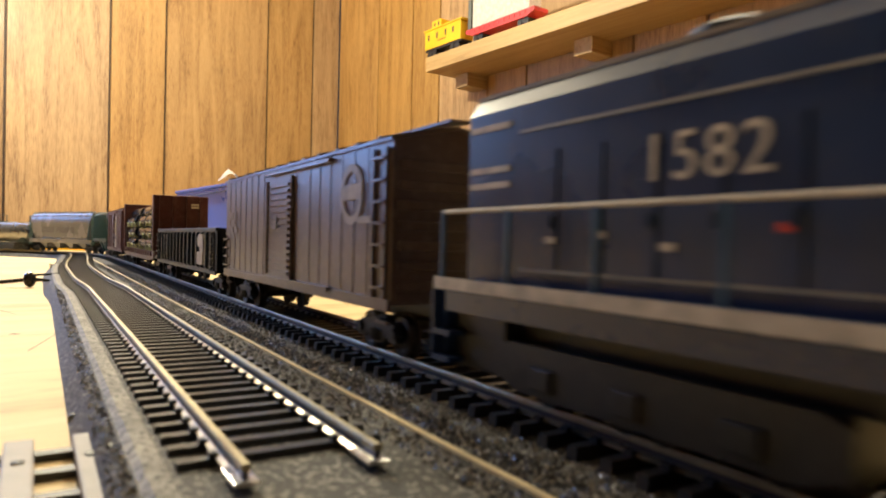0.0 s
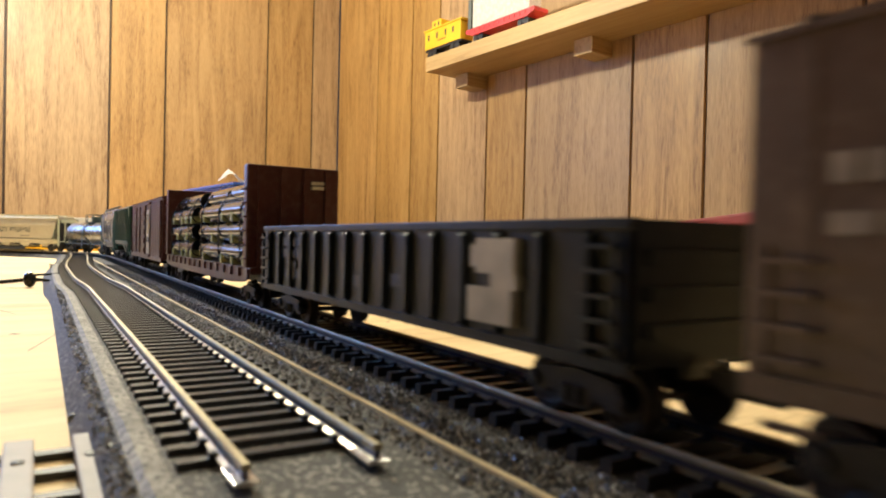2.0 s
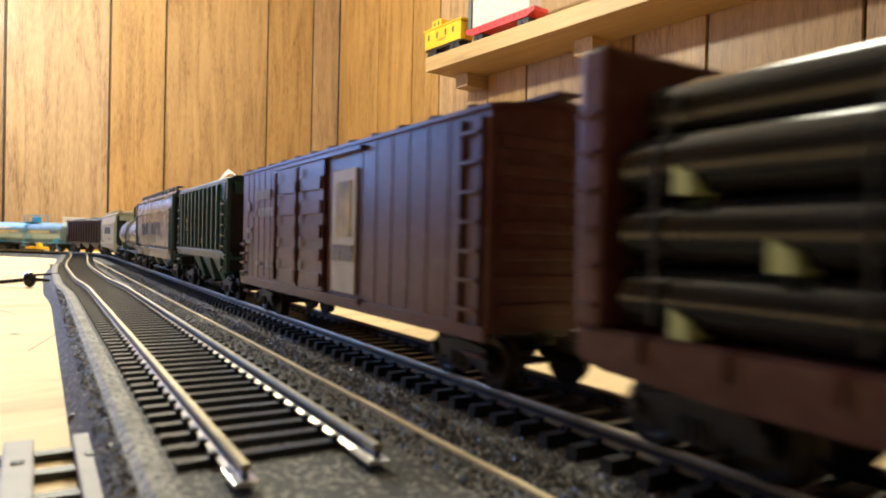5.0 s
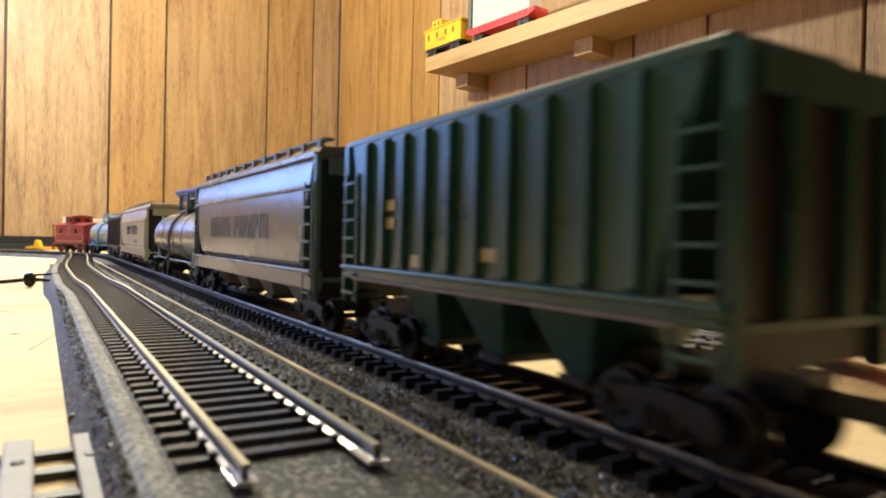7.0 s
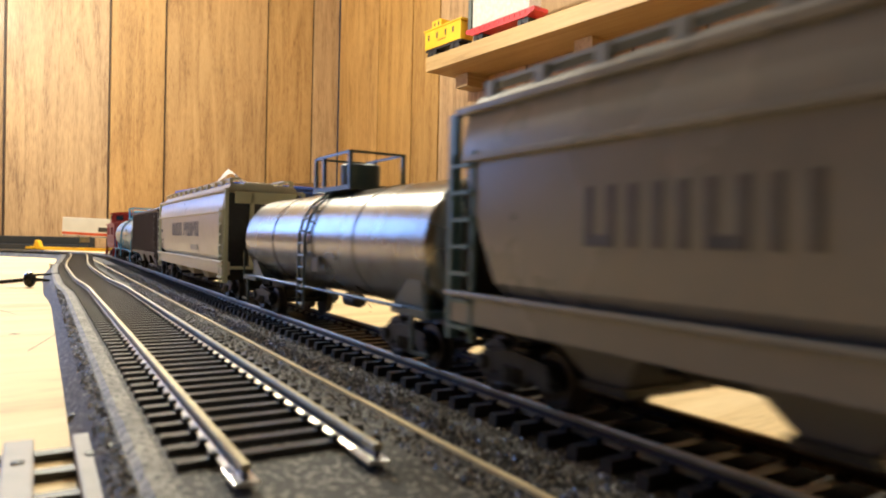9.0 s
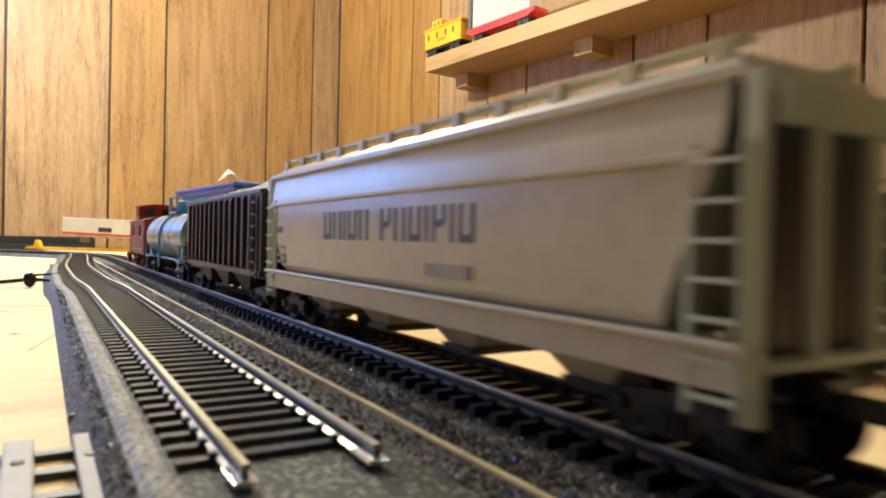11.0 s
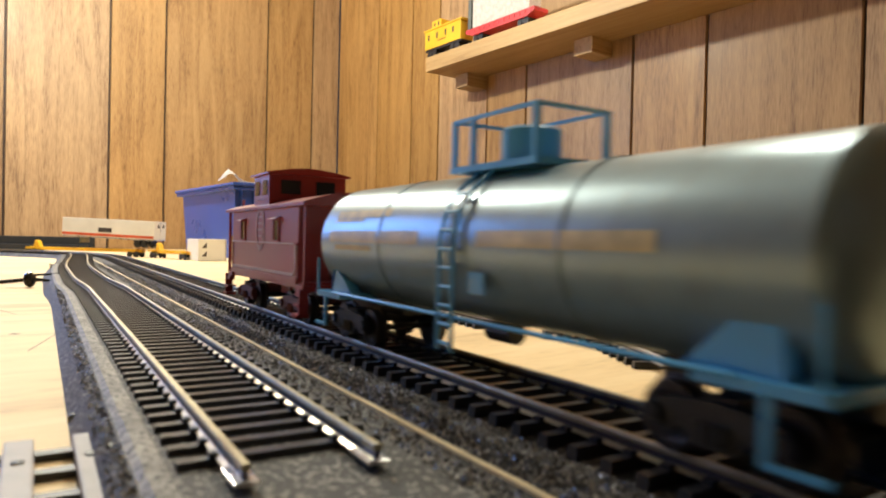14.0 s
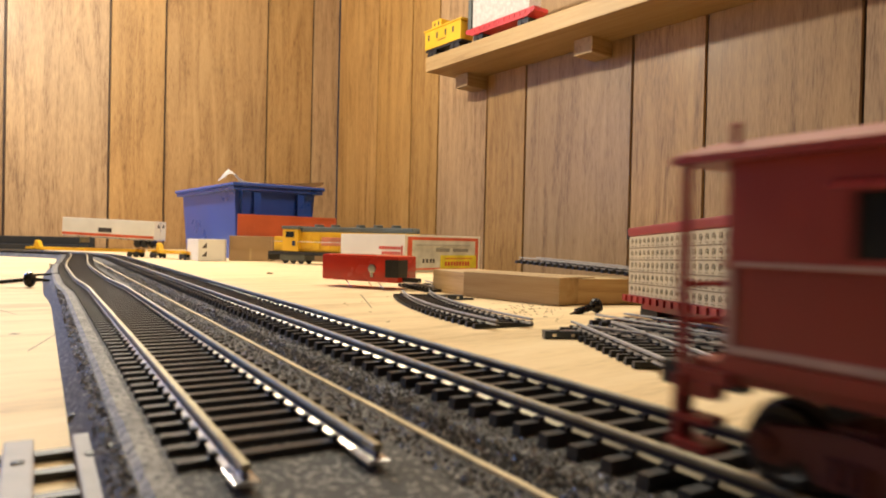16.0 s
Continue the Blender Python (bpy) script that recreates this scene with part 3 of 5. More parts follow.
def door_leaf(car, x0, x1, z0, z1, y, m, slats):
    d = -1 if y < 0 else 1
    leaf = part("door", bx(x0, x1, min(y, y + d * 0.8), max(y, y + d * 0.8), z0, z1), m, car)
    for i in range(slats):
        z = z0 + 1.2 + i * (z1 - z0 - 2.4) / slats
        part("door_rib", bx(x0 + 1.0, x1 - 1.0, min(y + d * 0.7, y + d * 1.5), max(y + d * 0.7, y + d * 1.5), z, z + (z1 - z0) / slats * 0.5), m, leaf)
    part("door_bar", rod(bmesh.new(), (x0 + 1.4, y + d * 1.9, z0 + 1), (x0 + 1.4, y + d * 1.9, z1 - 1), 0.45, seg=8), m, leaf)


def ring(bm, cx, cz, y, r0, r1, a0=0.0, a1=360.0, seg=28, squash=1.0, depth=0.25):
    """A flat painted ring on a side."""
    d = -1 if y < 0 else 1
    steps = []
    for i in range(seg + 1):
        a = radians(a0 + (a1 - a0) * i / seg)
        steps.append([bm.verts.new((cx + r * math.cos(a), yy, cz + r * squash * math.sin(a))) for r in (r0, r1) for yy in (y, y + d * depth)])
    for p, q in zip(steps, steps[1:]):
        bm.faces.new((p[1], p[3], q[3], q[1]))
        bm.faces.new((p[0], p[1], q[1], q[0]))
        bm.faces.new((p[2], q[2], q[3], p[3]))
    return bm


def brown_boxcar():
    L = 154
    ribs = [-h for h in (70, 62, 54, 46, 38, 30, 22)] + [24, 32, 40, 48, 56, 64]
    car = boxcar("boxcar", "weathered brown model boxcar with a ribbed sliding door", L, BROWN, 13, 49.8, 53.3, ribs, (-13, 12, 30))
    for y in (-16.9, 16.9):
        door_leaf(car, -12, 10, 14.6, 46.6, y, BROWN, 15)
        d = -1 if y < 0 else 1
        ghost = mat("ghost_emblem", (0.27, 0.235, 0.20), 0.5, 0, 0.35, 200)
        em = part("emblem", ring(bmesh.new(), 55, 38.6, y - d * 0.05, 5.0, 6.9, squash=1.1), ghost, car, "faded white round emblem")
        part("emblem_band", bx(48.4, 61.6, min(y, y + d * 0.3), max(y, y + d * 0.3), 37.2, 41.0), ghost, em)
        part("emblem_tail", bx(58.5, 66.5, min(y, y + d * 0.2), max(y, y + d * 0.2), 31.4, 33.0), ghost, em)
        for k in range(3):
            part("door_bill", bx(-6 + 0.5 * k, -1.5, min(y, y + d * 1.75), max(y, y + d * 1.75), 30.2 + 1.5 * k, 31.4 + 1.5 * k), FADED, car, "pale route card on the door")
        bars(car, "lettering", -68, 34, y, [2.4, 2.0, 2.4], 3.0, 0.9, FADED)
        bars(car, "lettering", -68, 29, y, [4.4, 5.0], 2.2, 1.0, FADED)
    return car, L


def tuscan_boxcar():
    L = 164
    ribs = [-75, -68, -61, -54, -47, -40, 28, 36, 44, 52, 60, 68]
    car = boxcar("boxcar", "tuscan red model boxcar with double doors and white placards", L, TUSCAN, 11.5, 51, 53, ribs, (-36, 4, 26))
    for y in (-16.9, 16.9):
        d = -1 if y < 0 else 1
        door_leaf(car, -36, -16, 13.2, 48.8, y, TUSCAN, 5)
        door_leaf(car, -15, 5, 13.2, 48.8, y, TUSCAN, 5)
        pl = part("placard", bx(11, 26, min(y, y + d * 0.5), max(y, y + d * 0.5), 14, 45), DIRTYWHITE, car, "tall white placard panel")
        part("picture", bx(14, 23.5, min(y + d * 0.5, y + d * 0.8), max(y + d * 0.5, y + d * 0.8), 28, 42), mat("faded_picture", (0.40, 0.32, 0.16), 0.6, 0, 0.5, 160), pl)
        part("band", bx(12, 25, min(y + d * 0.5, y + d * 0.8), max(y + d * 0.5, y + d * 0.8), 22, 26), NAVY, pl)
        bars(car, "lettering", -64, 40.6, y, [3.2] * 5, 3.0, 0.5, FADED)
        bars(car, "lettering", -64, 34.6, y, [1.6, -1.5, 3.2, 3.2, 3.2, 3.2, 3.2], 3.0, 0.5, FADED)
        bars(car, "lettering", -74.5, 37, y, [3.4], 3.2, 0.5, FADED)
        bars(car, "lettering", -76, 29, y, [2.2, 2.2, 1.6], 1.8, 0.5, FADED)
        bars(car, "lettering", -76, 25, y, [2.2, 2.2, 1.6], 1.8, 0.5, FADED)
        bars(car, "lettering", -62, 17.5, y, [2.4, 2.4, -5, 3.6, 3.6], 1.6, 0.6, FADED)
    return car, L


def gondola():
    L = 168
    h = L / 2
    car = car_thing("gondola", "black-green model gondola with ribbed sides and white marks", "freight car")
    part("floor_plate", bx(-h, h, -15.5, 15.5, 11.5, 13), GONDOLA, car)
    for y in (-16.5, 16.5):
        d = -1 if y < 0 else 1
        part("side", bx(-h, h, min(y, y - d * 1.2), max(y, y - d * 1.2), 11, 30.2), GONDOLA, car)
        part("top_rail", bx(-h, h, min(y - d * 1.5, y + d * 0.8), max(y - d * 1.5, y + d * 0.8), 29.6, 31.2, bevel=0.2), GONDOLA, car)
        part("bottom_rail", bx(-h, h, min(y, y + d * 0.7), max(y, y + d * 0.7), 10.2, 12.0), GONDOLA, car)
        for i in range(15):
            x = -h + 8 + i * (L - 16) / 14
            part("rib", prism(bmesh.new(), [(y, 12), (y + d * 1.4, 13), (y + d * 1.4, 28.6), (y, 29.6)], x - 0.9, x + 0.9), GONDOLA, car)
        g = bmesh.new()
        yy = y + d * 1.5
        for x0, x1, z0, z1 in ((49, 60, 22.2, 28.2), (47.4, 49, 23.2, 27), (53.5, 60.6, 19.8, 22.2), (46.5, 59.4, 13.8, 19.8)):
            box(g, x0, x1, min(y, yy), max(y, yy), z0, z1)
        part("white_emblem", g, mat("chalky_white_paint", (0.46, 0.42, 0.34), 0.55, 0, 0.2, 160, 0.1), car, "chalky white angular emblem")
        for z, x, widths in ((25.0, -62, [4.6, 6.2, 6.0]), (21.4, -62, [4.6, 5.6, 4.6]), (18.0, -55, [5.0]), (15.2, -60, [2.6, 5.4, 3.0]), (25.0, -26, [4.4]), (16.0, -6, [5.2]), (17.5, 14, [6.0])):
            bars(car, "lettering", x, z, y + d * 0.05, widths, 2.6, 1.2, mat("dim_lettering", (0.075, 0.07, 0.058), 0.55, 0, 0.6, 300), depth=0.5)
        ladder(car, h - 5, y + d * 0.6, 12, 29, 5, GONDOLA, 6)
        ladder(car, -h + 5, y + d * 0.6, 12, 29, 5, GONDOLA, 6)
    for x in (-h, h):
        d = 1 if x > 0 else -1
        part("end", bx(min(x, x - d * 1.2), max(x, x - d * 1.2), -16.5, 16.5, 11, 31), GONDOLA, car)
        for z in (15, 20, 25):
            part("end_rib", bx(min(x, x + d * 0.8), max(x, x + d * 0.8), -14, 14, z, z + 2), GONDOLA, car)
    running(car, L)
    return car, L


def pipe_flat():
    L = 186
    h = L / 2
    car = car_thing("bulkhead_flatcar", "tuscan red bulkhead flatcar with stacked black pipes", "freight car")
    part("deck", bx(-h, h, -16.5, 16.5, 13.5, 16), TUSCAN, car)
    for y in (-16.6, 16.6):
        d = -1 if y < 0 else 1
        part("side_sill", prism(bmesh.new(), [(-h + 6, 10.5), (-h + 26, 9.4), (h - 26, 9.4), (h - 6, 10.5), (h - 1, 12), (h - 1, 15.6), (-h + 1, 15.6), (-h + 1, 12)], min(y, y + d * 0.8), max(y, y + d * 0.8), "y"), TUSCAN, car)
        for i in range(14):
            x = -h + 12 + i * (L - 24) / 13
            part("stake_pocket", bx(x - 1.1, x + 1.1, min(y, y + d * 1.6), max(y, y + d * 1.6), 12.5, 15.8), TUSCAN, car)
    for x0, x1 in ((-h + 1, -h + 6), (h - 6, h - 1)):
        d = 1 if x0 > 0 else -1
        bh = part("bulkhead", bx(x0, x1, -18.0, 18.0, 16, 54.6, bevel=0.8), TUSCAN, car)
        face = x1 if d > 0 else x0
        for y in (-13, -4.5, 4.5, 13):
            part("upright", bx(min(face, face + d * 1.4), max(face, face + d * 1.4), y - 1.1, y + 1.1, 16, 53.6), TUSCAN, bh)
        for i in range(6):
            z = 19 + i * 5.2
            part("rung", bx(x0 + 0.8, x1 - 0.8, -19.0, -17.9, z, z + 0.6), TUSCAN, bh)
        for z in (46.2, 48.0):
            part("end_lettering", bx(min(face, face + d * 1.7), max(face, face + d * 1.7), 6.4, 11.4, z, z + 1.2), DIRTYWHITE, bh)
    # two bundles of pipe, four layers high, with wedges between the layers
    for x0, x1, nb in ((-h + 8, -21, 5), (-1, h - 9, 5)):
        for layer, (z, ys) in enumerate(((20.8, (-12.4, -4.1, 4.1, 12.4)), (29.4, (-12.4, -4.1, 4.1, 12.4)), (38.0, (-12.4, -4.1, 4.1, 12.4)), (45.4, (-8.3, 0, 8.3)))):
            for y in ys:
                p = turned(bmesh.new(), [(0, 3.6), (0.0, 4.12), (x1 - x0, 4.12), (x1 - x0, 3.6), (x1 - x0 - 6, 3.4)], (x0, y, z), (1, 0, 0), 20)
                part("pipe", p, PIPE, car, "glossy black pipe", None, True)
        for k in range(nb):
            x = x0 + 6 + k * (x1 - x0 - 12) / (nb - 1)
            g = bmesh.new()
            pts = [(-16.8, 17.5), (-16.8, 38.6), (-12.4, 46.9), (-8.3, 49.8), (8.3, 49.8), (12.4, 46.9), (16.8, 38.6), (16.8, 17.5)]
            for (ya, za), (yb, zb) in zip(pts, pts[1:]):
                rod(g, (x, ya, za), (x, yb, zb), 0.34, seg=6)
            if k % 2 == 0:
                part("strap", g, BLACK, car, "black strap round the pipes")
            else:
                g.free()
            for z in [q for i, q in enumerate((16.6, 25.2, 34.2)) if (i + k) % 2 == 0 or k == nb - 2]:
                for sgn in (-1, 1):
                    y = sgn * 16.7
                    w = prism(bmesh.new(), [(x + 2.6, z - 0.4), (x + 5.6, z - 0.4), (x + 5.2, z + 2.0), (x + 2.6, z + 3.4)], min(y, y - sgn * 5), max(y, y - sgn * 5), "y")
                    part("wedge", w, WEDGE, car, "pale green wedge")
    running(car, L, BLACK, 17)
    return car, L


def slope_hopper(name, label, L, body, eave, sill, end_m, ribs, pockets, rounded, walk_m, frame_m=BLACK, open_end=False):
    """A covered hopper: a body with slanting ends, outlets below, corner posts with ladders, and a roof walk on posts."""
    h = L / 2
    car = car_thing(name, label, "freight car")
    g = bmesh.new()
    if rounded:
        cross = [(-14, sill - 1), (-16.6, sill + 2), (-17.3, sill + 10), (-17.3, eave - 8), (-16.2, eave - 1), (-13.5, eave + 2.6), (13.5, eave + 2.6), (16.2, eave - 1), (17.3, eave - 8), (17.3, sill + 10), (16.6, sill + 2), (14, sill - 1)]
    else:
        cross = [(-16.2, sill), (-16.2, eave), (-12, eave + 2.2), (12, eave + 2.2), (16.2, eave), (16.2, sill)]
    rings = []
    def inset(z):
        return max(0.0, (eave - 9 - z)) * (0.45 if rounded else 0.36)
    for sx in (-1, 1):
        rings.append([g.verts.new((sx * (h - 7 - inset(z)), y, z)) for y, z in cross])
    n = len(cross)
    for i in range(n):
        j = (i + 1) % n
        g.faces.new((rings[0][i], rings[0][j], rings[1][j], rings[1][i]))
    g.faces.new(rings[0][::-1])
    g.faces.new(rings[1])
    part("body", g, body, car, "", None, rounded)
    for sgn in (-1, 1):
        y = sgn * (17.2 if rounded else 16.4)
        part("eave_strip", bx(-h + 4, h - 4, min(y - sgn * 1.8, y), max(y - sgn * 1.8, y), eave - 1.0, eave + 0.4, bevel=0.3), body, car)
        deep = 5.8 if rounded else 3.2
        part("side_sill", bx(-h + 3, h - 3, min(y - sgn * 2.6, y + sgn * 0.3), max(y - sgn * 2.6, y + sgn * 0.3), sill - deep, sill - 0.2, bevel=0.3), body, car)
        part("sill_lip", bx(-h + 3, h - 3, min(y, y + sgn * 1.3), max(y, y + sgn * 1.3), sill - 1.0, sill, bevel=0.3), body, car)
        if rounded:
            part("side_strip", bx(-h + 8, h - 8, min(y - sgn * 0.4, y + sgn * 1.1), max(y - sgn * 0.4, y + sgn * 1.1), eave - 10.0, eave - 8.8, bevel=0.3), body, car)
        for i in range(ribs):
            x = -h + 17 + i * (L - 34) / max(ribs - 1, 1)
            part("rib", prism(bmesh.new(), [(y - sgn * 0.3, sill), (y + sgn * 1.3, sill + 1), (y + sgn * 1.3, eave - 2), (y - sgn * 0.3, eave - 1)], x - 0.9, x + 0.9), body, car)
        for sx in (-1, 1):
            x = sx * (h - 3.2)
            part("corner_post", bx(x - 1.2, x + 1.2, min(y - sgn * 1.4, y), max(y - sgn * 1.4, y), sill - 9, eave - 0.5), end_m, car)
            ladder(car, x - sx * 4.2, y - sgn * 0.4, sill - 9, eave - 8, 7, end_m, 7.2)
    for i in range(pockets):
        x = -h + 36 + i * (L - 72) / max(pockets - 1, 1) if pockets > 1 else 0
        w = (L - 60) / pockets / 2
        g = bmesh.new()
        top = [g.verts.new((x + a * w, b * 14.5, sill)) for a, b in ((-1, -1), (1, -1), (1, 1), (-1, 1))]
        low = [g.verts.new((x + a * w * 0.28, b * 9, 6.2)) for a, b in ((-1, -1), (1, -1), (1, 1), (-1, 1))]
        for a in range(4):
            b = (a + 1) % 4
            g.faces.new((top[a], top[b], low[b], low[a]))
        g.faces.new(low)
        g.faces.new(top[::-1])
        o = part("outlet", g, body, car)
        part("gate", bx(x - w * 0.35, x + w * 0.35, -10, 10, 5.0, 6.4), BLACK, o)
    for sx in (-1, 1):
        x = sx * (h - 2.4)
        part("end_platform", bx(min(x, x - sx * 16), max(x, x - sx * 16), -15, 15, sill - 3.4, sill - 2.2), end_m, car)
        part("end_slope_brace", bx(x - 0.8, x + 0.8, -13, 13, eave - 6, eave - 1), end_m, car)
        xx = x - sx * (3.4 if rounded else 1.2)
        # added black sheet gives the end its dark shade; open rear ends go without
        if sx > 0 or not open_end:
            part("end_shade_sheet", bx(min(xx, xx - sx), max(xx, xx - sx), -15.6, 15.6, sill - 8, eave - 1.5), BLACK, car, "black sheet standing in for the shaded hopper end")
        for y in (-6, 6):
            part("end_post", bx(x - 0.8, x + 0.8, y - 0.8, y + 0.8, sill - 2, eave - 2), end_m, car)
    # roof walk
    if walk_m:
        walkp = part("roof_walk", bx(-h + 8, h - 8, -13.0, -9.5, eave + 4.6, eave + 5.3), walk_m, car)
        box_g = bx(-h + 8, h - 8, 9.5, 13.0, eave + 4.6, eave + 5.3)
        part("roof_walk", box_g, walk_m, car)
        part("hatch", bx(-h + 14, h - 14, -6.5, 6.5, eave + 2.4, eave + 4.0, bevel=0.6), body, car)
        for i in range(12):
            x = -h + 10 + i * (L - 20) / 11
            for y in (-13.2, 13.2):
                part("walk_post", bx(x - 1.3, x + 1.3, y - 0.7, y + 0.7, eave + 0.4, eave + 5.0), walk_m, walkp)
    for x in (-h + 17, h - 17):
        truck(car, x, frame_m)
    part("centre_sill", bx(-h + 2, h - 2, -3.5, 3.5, 8.6, 12.0), BLACK, car)
    coupler(car, -h + 2, -1)
    coupler(car, h - 2, 1)
    return car, L


def letters(car, x, z, y, kinds, h, w, gap, m):
    """Big painted letter shapes as plain bars: an upright, a pair of uprights, a ring or a comb each."""
    g = bmesh.new()
    d = -1 if y < 0 else 1
    t = w * 0.24
    def put(x0, x1, z0, z1):
        box(g, x0, x1, min(y, y + d * 0.2), max(y, y + d * 0.2), z0, z1)
    for kd in kinds:
        if kd == " ":
            x += w
            continue
        if kd == "i":
            put(x, x + t, z, z + h)
            x += t + gap
            continue
        put(x, x + t, z, z + h)
        put(x + w - t, x + w, z + (h * 0.5 if kd == "p" else 0), z + h)
        if kd in "up":
            put(x + t, x + w - t, z if kd == "u" else z + h * 0.4, z + (h * 0.2 if kd == "u" else h * 0.6))
        x += w + gap
    return part("lettering", g, m, car, "worn dark block lettering bars")


def green_hopper():
    car, L = slope_hopper("covered_hopper", "dark green ribbed model hopper with white edges", 118, GREEN, 51.5, 21, GREEN, 10, 3, False, None, open_end=True)
    h = L / 2
    for y in (-17.0, 17.0):
        d = -1 if y < 0 else 1
        part("white_line", bx(-h + 10, h - 10, min(y, y + d * 0.3), max(y, y + d * 0.3), 17.6, 18.3), FADED, car, "thin dirty white stripe")
        for x, z in ((-33, 34), (-33, 30), (-20, 22), (6, 24)):
            part("patch", bx(x, x + 5, min(y - d * 0.9, y - d * 0.3), max(y - d * 0.9, y - d * 0.3), z, z + 2.4), GOLD, car, "worn yellow lettering patch")
    part("roof_walk", bx(-h + 9, h - 9, -3, 3, 53.7, 54.5), GREEN, car)
    return car, L


def grey_hopper():
    car, L = slope_hopper("covered_hopper", "grey model covered hopper with teal-green ladders", 175, GREY, 51.6, 18.5, mat("teal_plastic", (0.10, 0.175, 0.19), 0.4), 0, 4, True, mat("dull_walk_grey", (0.22, 0.23, 0.23), 0.5))
    for y in (-17.25, 17.25):
        letters(car, -48, 27.2, y, "uniun pauipiu", 8.4, 5.6, 2.5, mat("worn_grey_print", (0.055, 0.052, 0.05), 0.55, 0, 0.4, 200))
    return car, L


def cream_hopper():
    car, L = slope_hopper("covered_hopper", "pale grey covered hopper with mint-green ends and ladders", 185, CREAM, 47.5, 17, MINT, 0, 4, True, mat("yellowed_walk_plastic", (0.58, 0.53, 0.36), 0.45), open_end=True)
    for y in (-17.25, 17.25):
        letters(car, -38, 27.3, y, "uniun pauipiu", 7.2, 5.0, 1.8, mat("faded_blue_black", (0.06, 0.065, 0.085), 0.5))
        d = -1 if y < 0 else 1
        bars(car, "lettering", -80, 29, y, [2.4, 2.4], 2, 0.6, LOCOGREY)
        for z in (24, 21.5, 19.5):
            bars(car, "lettering", -80, z, y - d * 0.2, [8], 1.0, 0.6, mat("dim_grey_print", (0.36, 0.34, 0.30), 0.6))
        bars(car, "lettering", 18, 20.5, y - d * 0.1, [16], 2.6, 0.6, mat("dim_grey_print", (0.36, 0.34, 0.30), 0.6))
    return car, L


def coal_hopper():
    L = 142
    h = L / 2
    car = car_thing("open_hopper", "dark brown ribbed hopper car heaped with coal", "freight car")
    for y in (-16.4, 16.4):
        d = -1 if y < 0 else 1
        part("side", bx(-h + 1, h - 1, min(y, y - d * 1.2), max(y, y - d * 1.2), 15, 43.5), COALCAR, car)
        part("top_rail", bx(-h, h, min(y - d * 1.4, y + d * 1.0), max(y - d * 1.4, y + d * 1.0), 43, 44.6, bevel=0.25), COALCAR, car)
        part("side_sill", bx(-h, h, min(y - d * 0.8, y + d * 0.9), max(y - d * 0.8, y + d * 0.9), 13.2, 15.4), COALCAR, car)
        for i in range(13):
            x = -h + 13 + i * (L - 26) / 12
            part("rib", prism(bmesh.new(), [(y, 15), (y + d * 1.5, 16), (y + d * 1.5, 42), (y, 43)], x - 1.0, x + 1.0), COALCAR, car)
        ladder(car, h - 6, y + d * 0.4, 12, 42, 7, COALCAR, 6.5)
        ladder(car, -h + 5, y + d * 0.4, 12, 24, 4, COALCAR, 6.5)
    for sx in (-1, 1):
        x = sx * (h - 1)
        part("end", prism(bmesh.new(), [(x, 30), (x, 44), (x - sx * 1.4, 44), (x - sx * 1.4, 30), (x - sx * 24, 15), (x - sx * 22, 15)], -15.2, 15.2, "y"), COALCAR, car)
        for y in (-15.6, 14.2):
            part("corner_post", bx(min(x, x - sx * 1.6), max(x, x - sx * 1.6), y, y + 1.4, 13, 44), COALCAR, car)
        part("end_platform", bx(min(x, x - sx * 20), max(x, x - sx * 20), -14, 14, 12.4, 13.4), COALCAR, car)
    for i in range(3):
        x = -34 + i * 34
        g = bmesh.new()
        top = [g.verts.new((x + a * 16, b * 15, 15)) for a, b in ((-1, -1), (1, -1), (1, 1), (-1, 1))]
        low = [g.verts.new((x + a * 4 + 5, b * 13, 6.5)) for a, b in ((-1, -1), (1, -1), (1, 1), (-1, 1))]
        for a in range(4):
            b = (a + 1) % 4
            g.faces.new((top[a], top[b], low[b], low[a]))
        g.faces.new(low)
        g.faces.new(top[::-1])
        part("chute", g, COALCAR, car)
    # heaped load
    g = bmesh.new()
    nx, ny = 60, 14
    rnd = random.Random(9)
    grid = []
    for i in range(nx + 1):
        x = -h + 2.5 + i * (L - 5) / nx
        row = []
        for j in range(ny + 1):
            y = -15 + j * 30 / ny
            heap = 1.6 + (1 - (abs(y) / 15.5) ** 2) * (2.2 + 5.2 * max(0, math.sin(i / nx * 3.14159 * 3) ** 2)) * (0.4 + 0.6 * i / nx)
            row.append(g.verts.new((x, y, 42.4 + heap + rnd.uniform(-0.6, 0.6))))
        grid.append(row)
    for i in range(nx):
        for j in range(ny):
            g.faces.new((grid[i][j], grid[i + 1][j], grid[i + 1][j + 1], grid[i][j + 1]))
    part("coal_load", g, COAL, car, "heaped black coal")
    running(car, L)
    return car, L


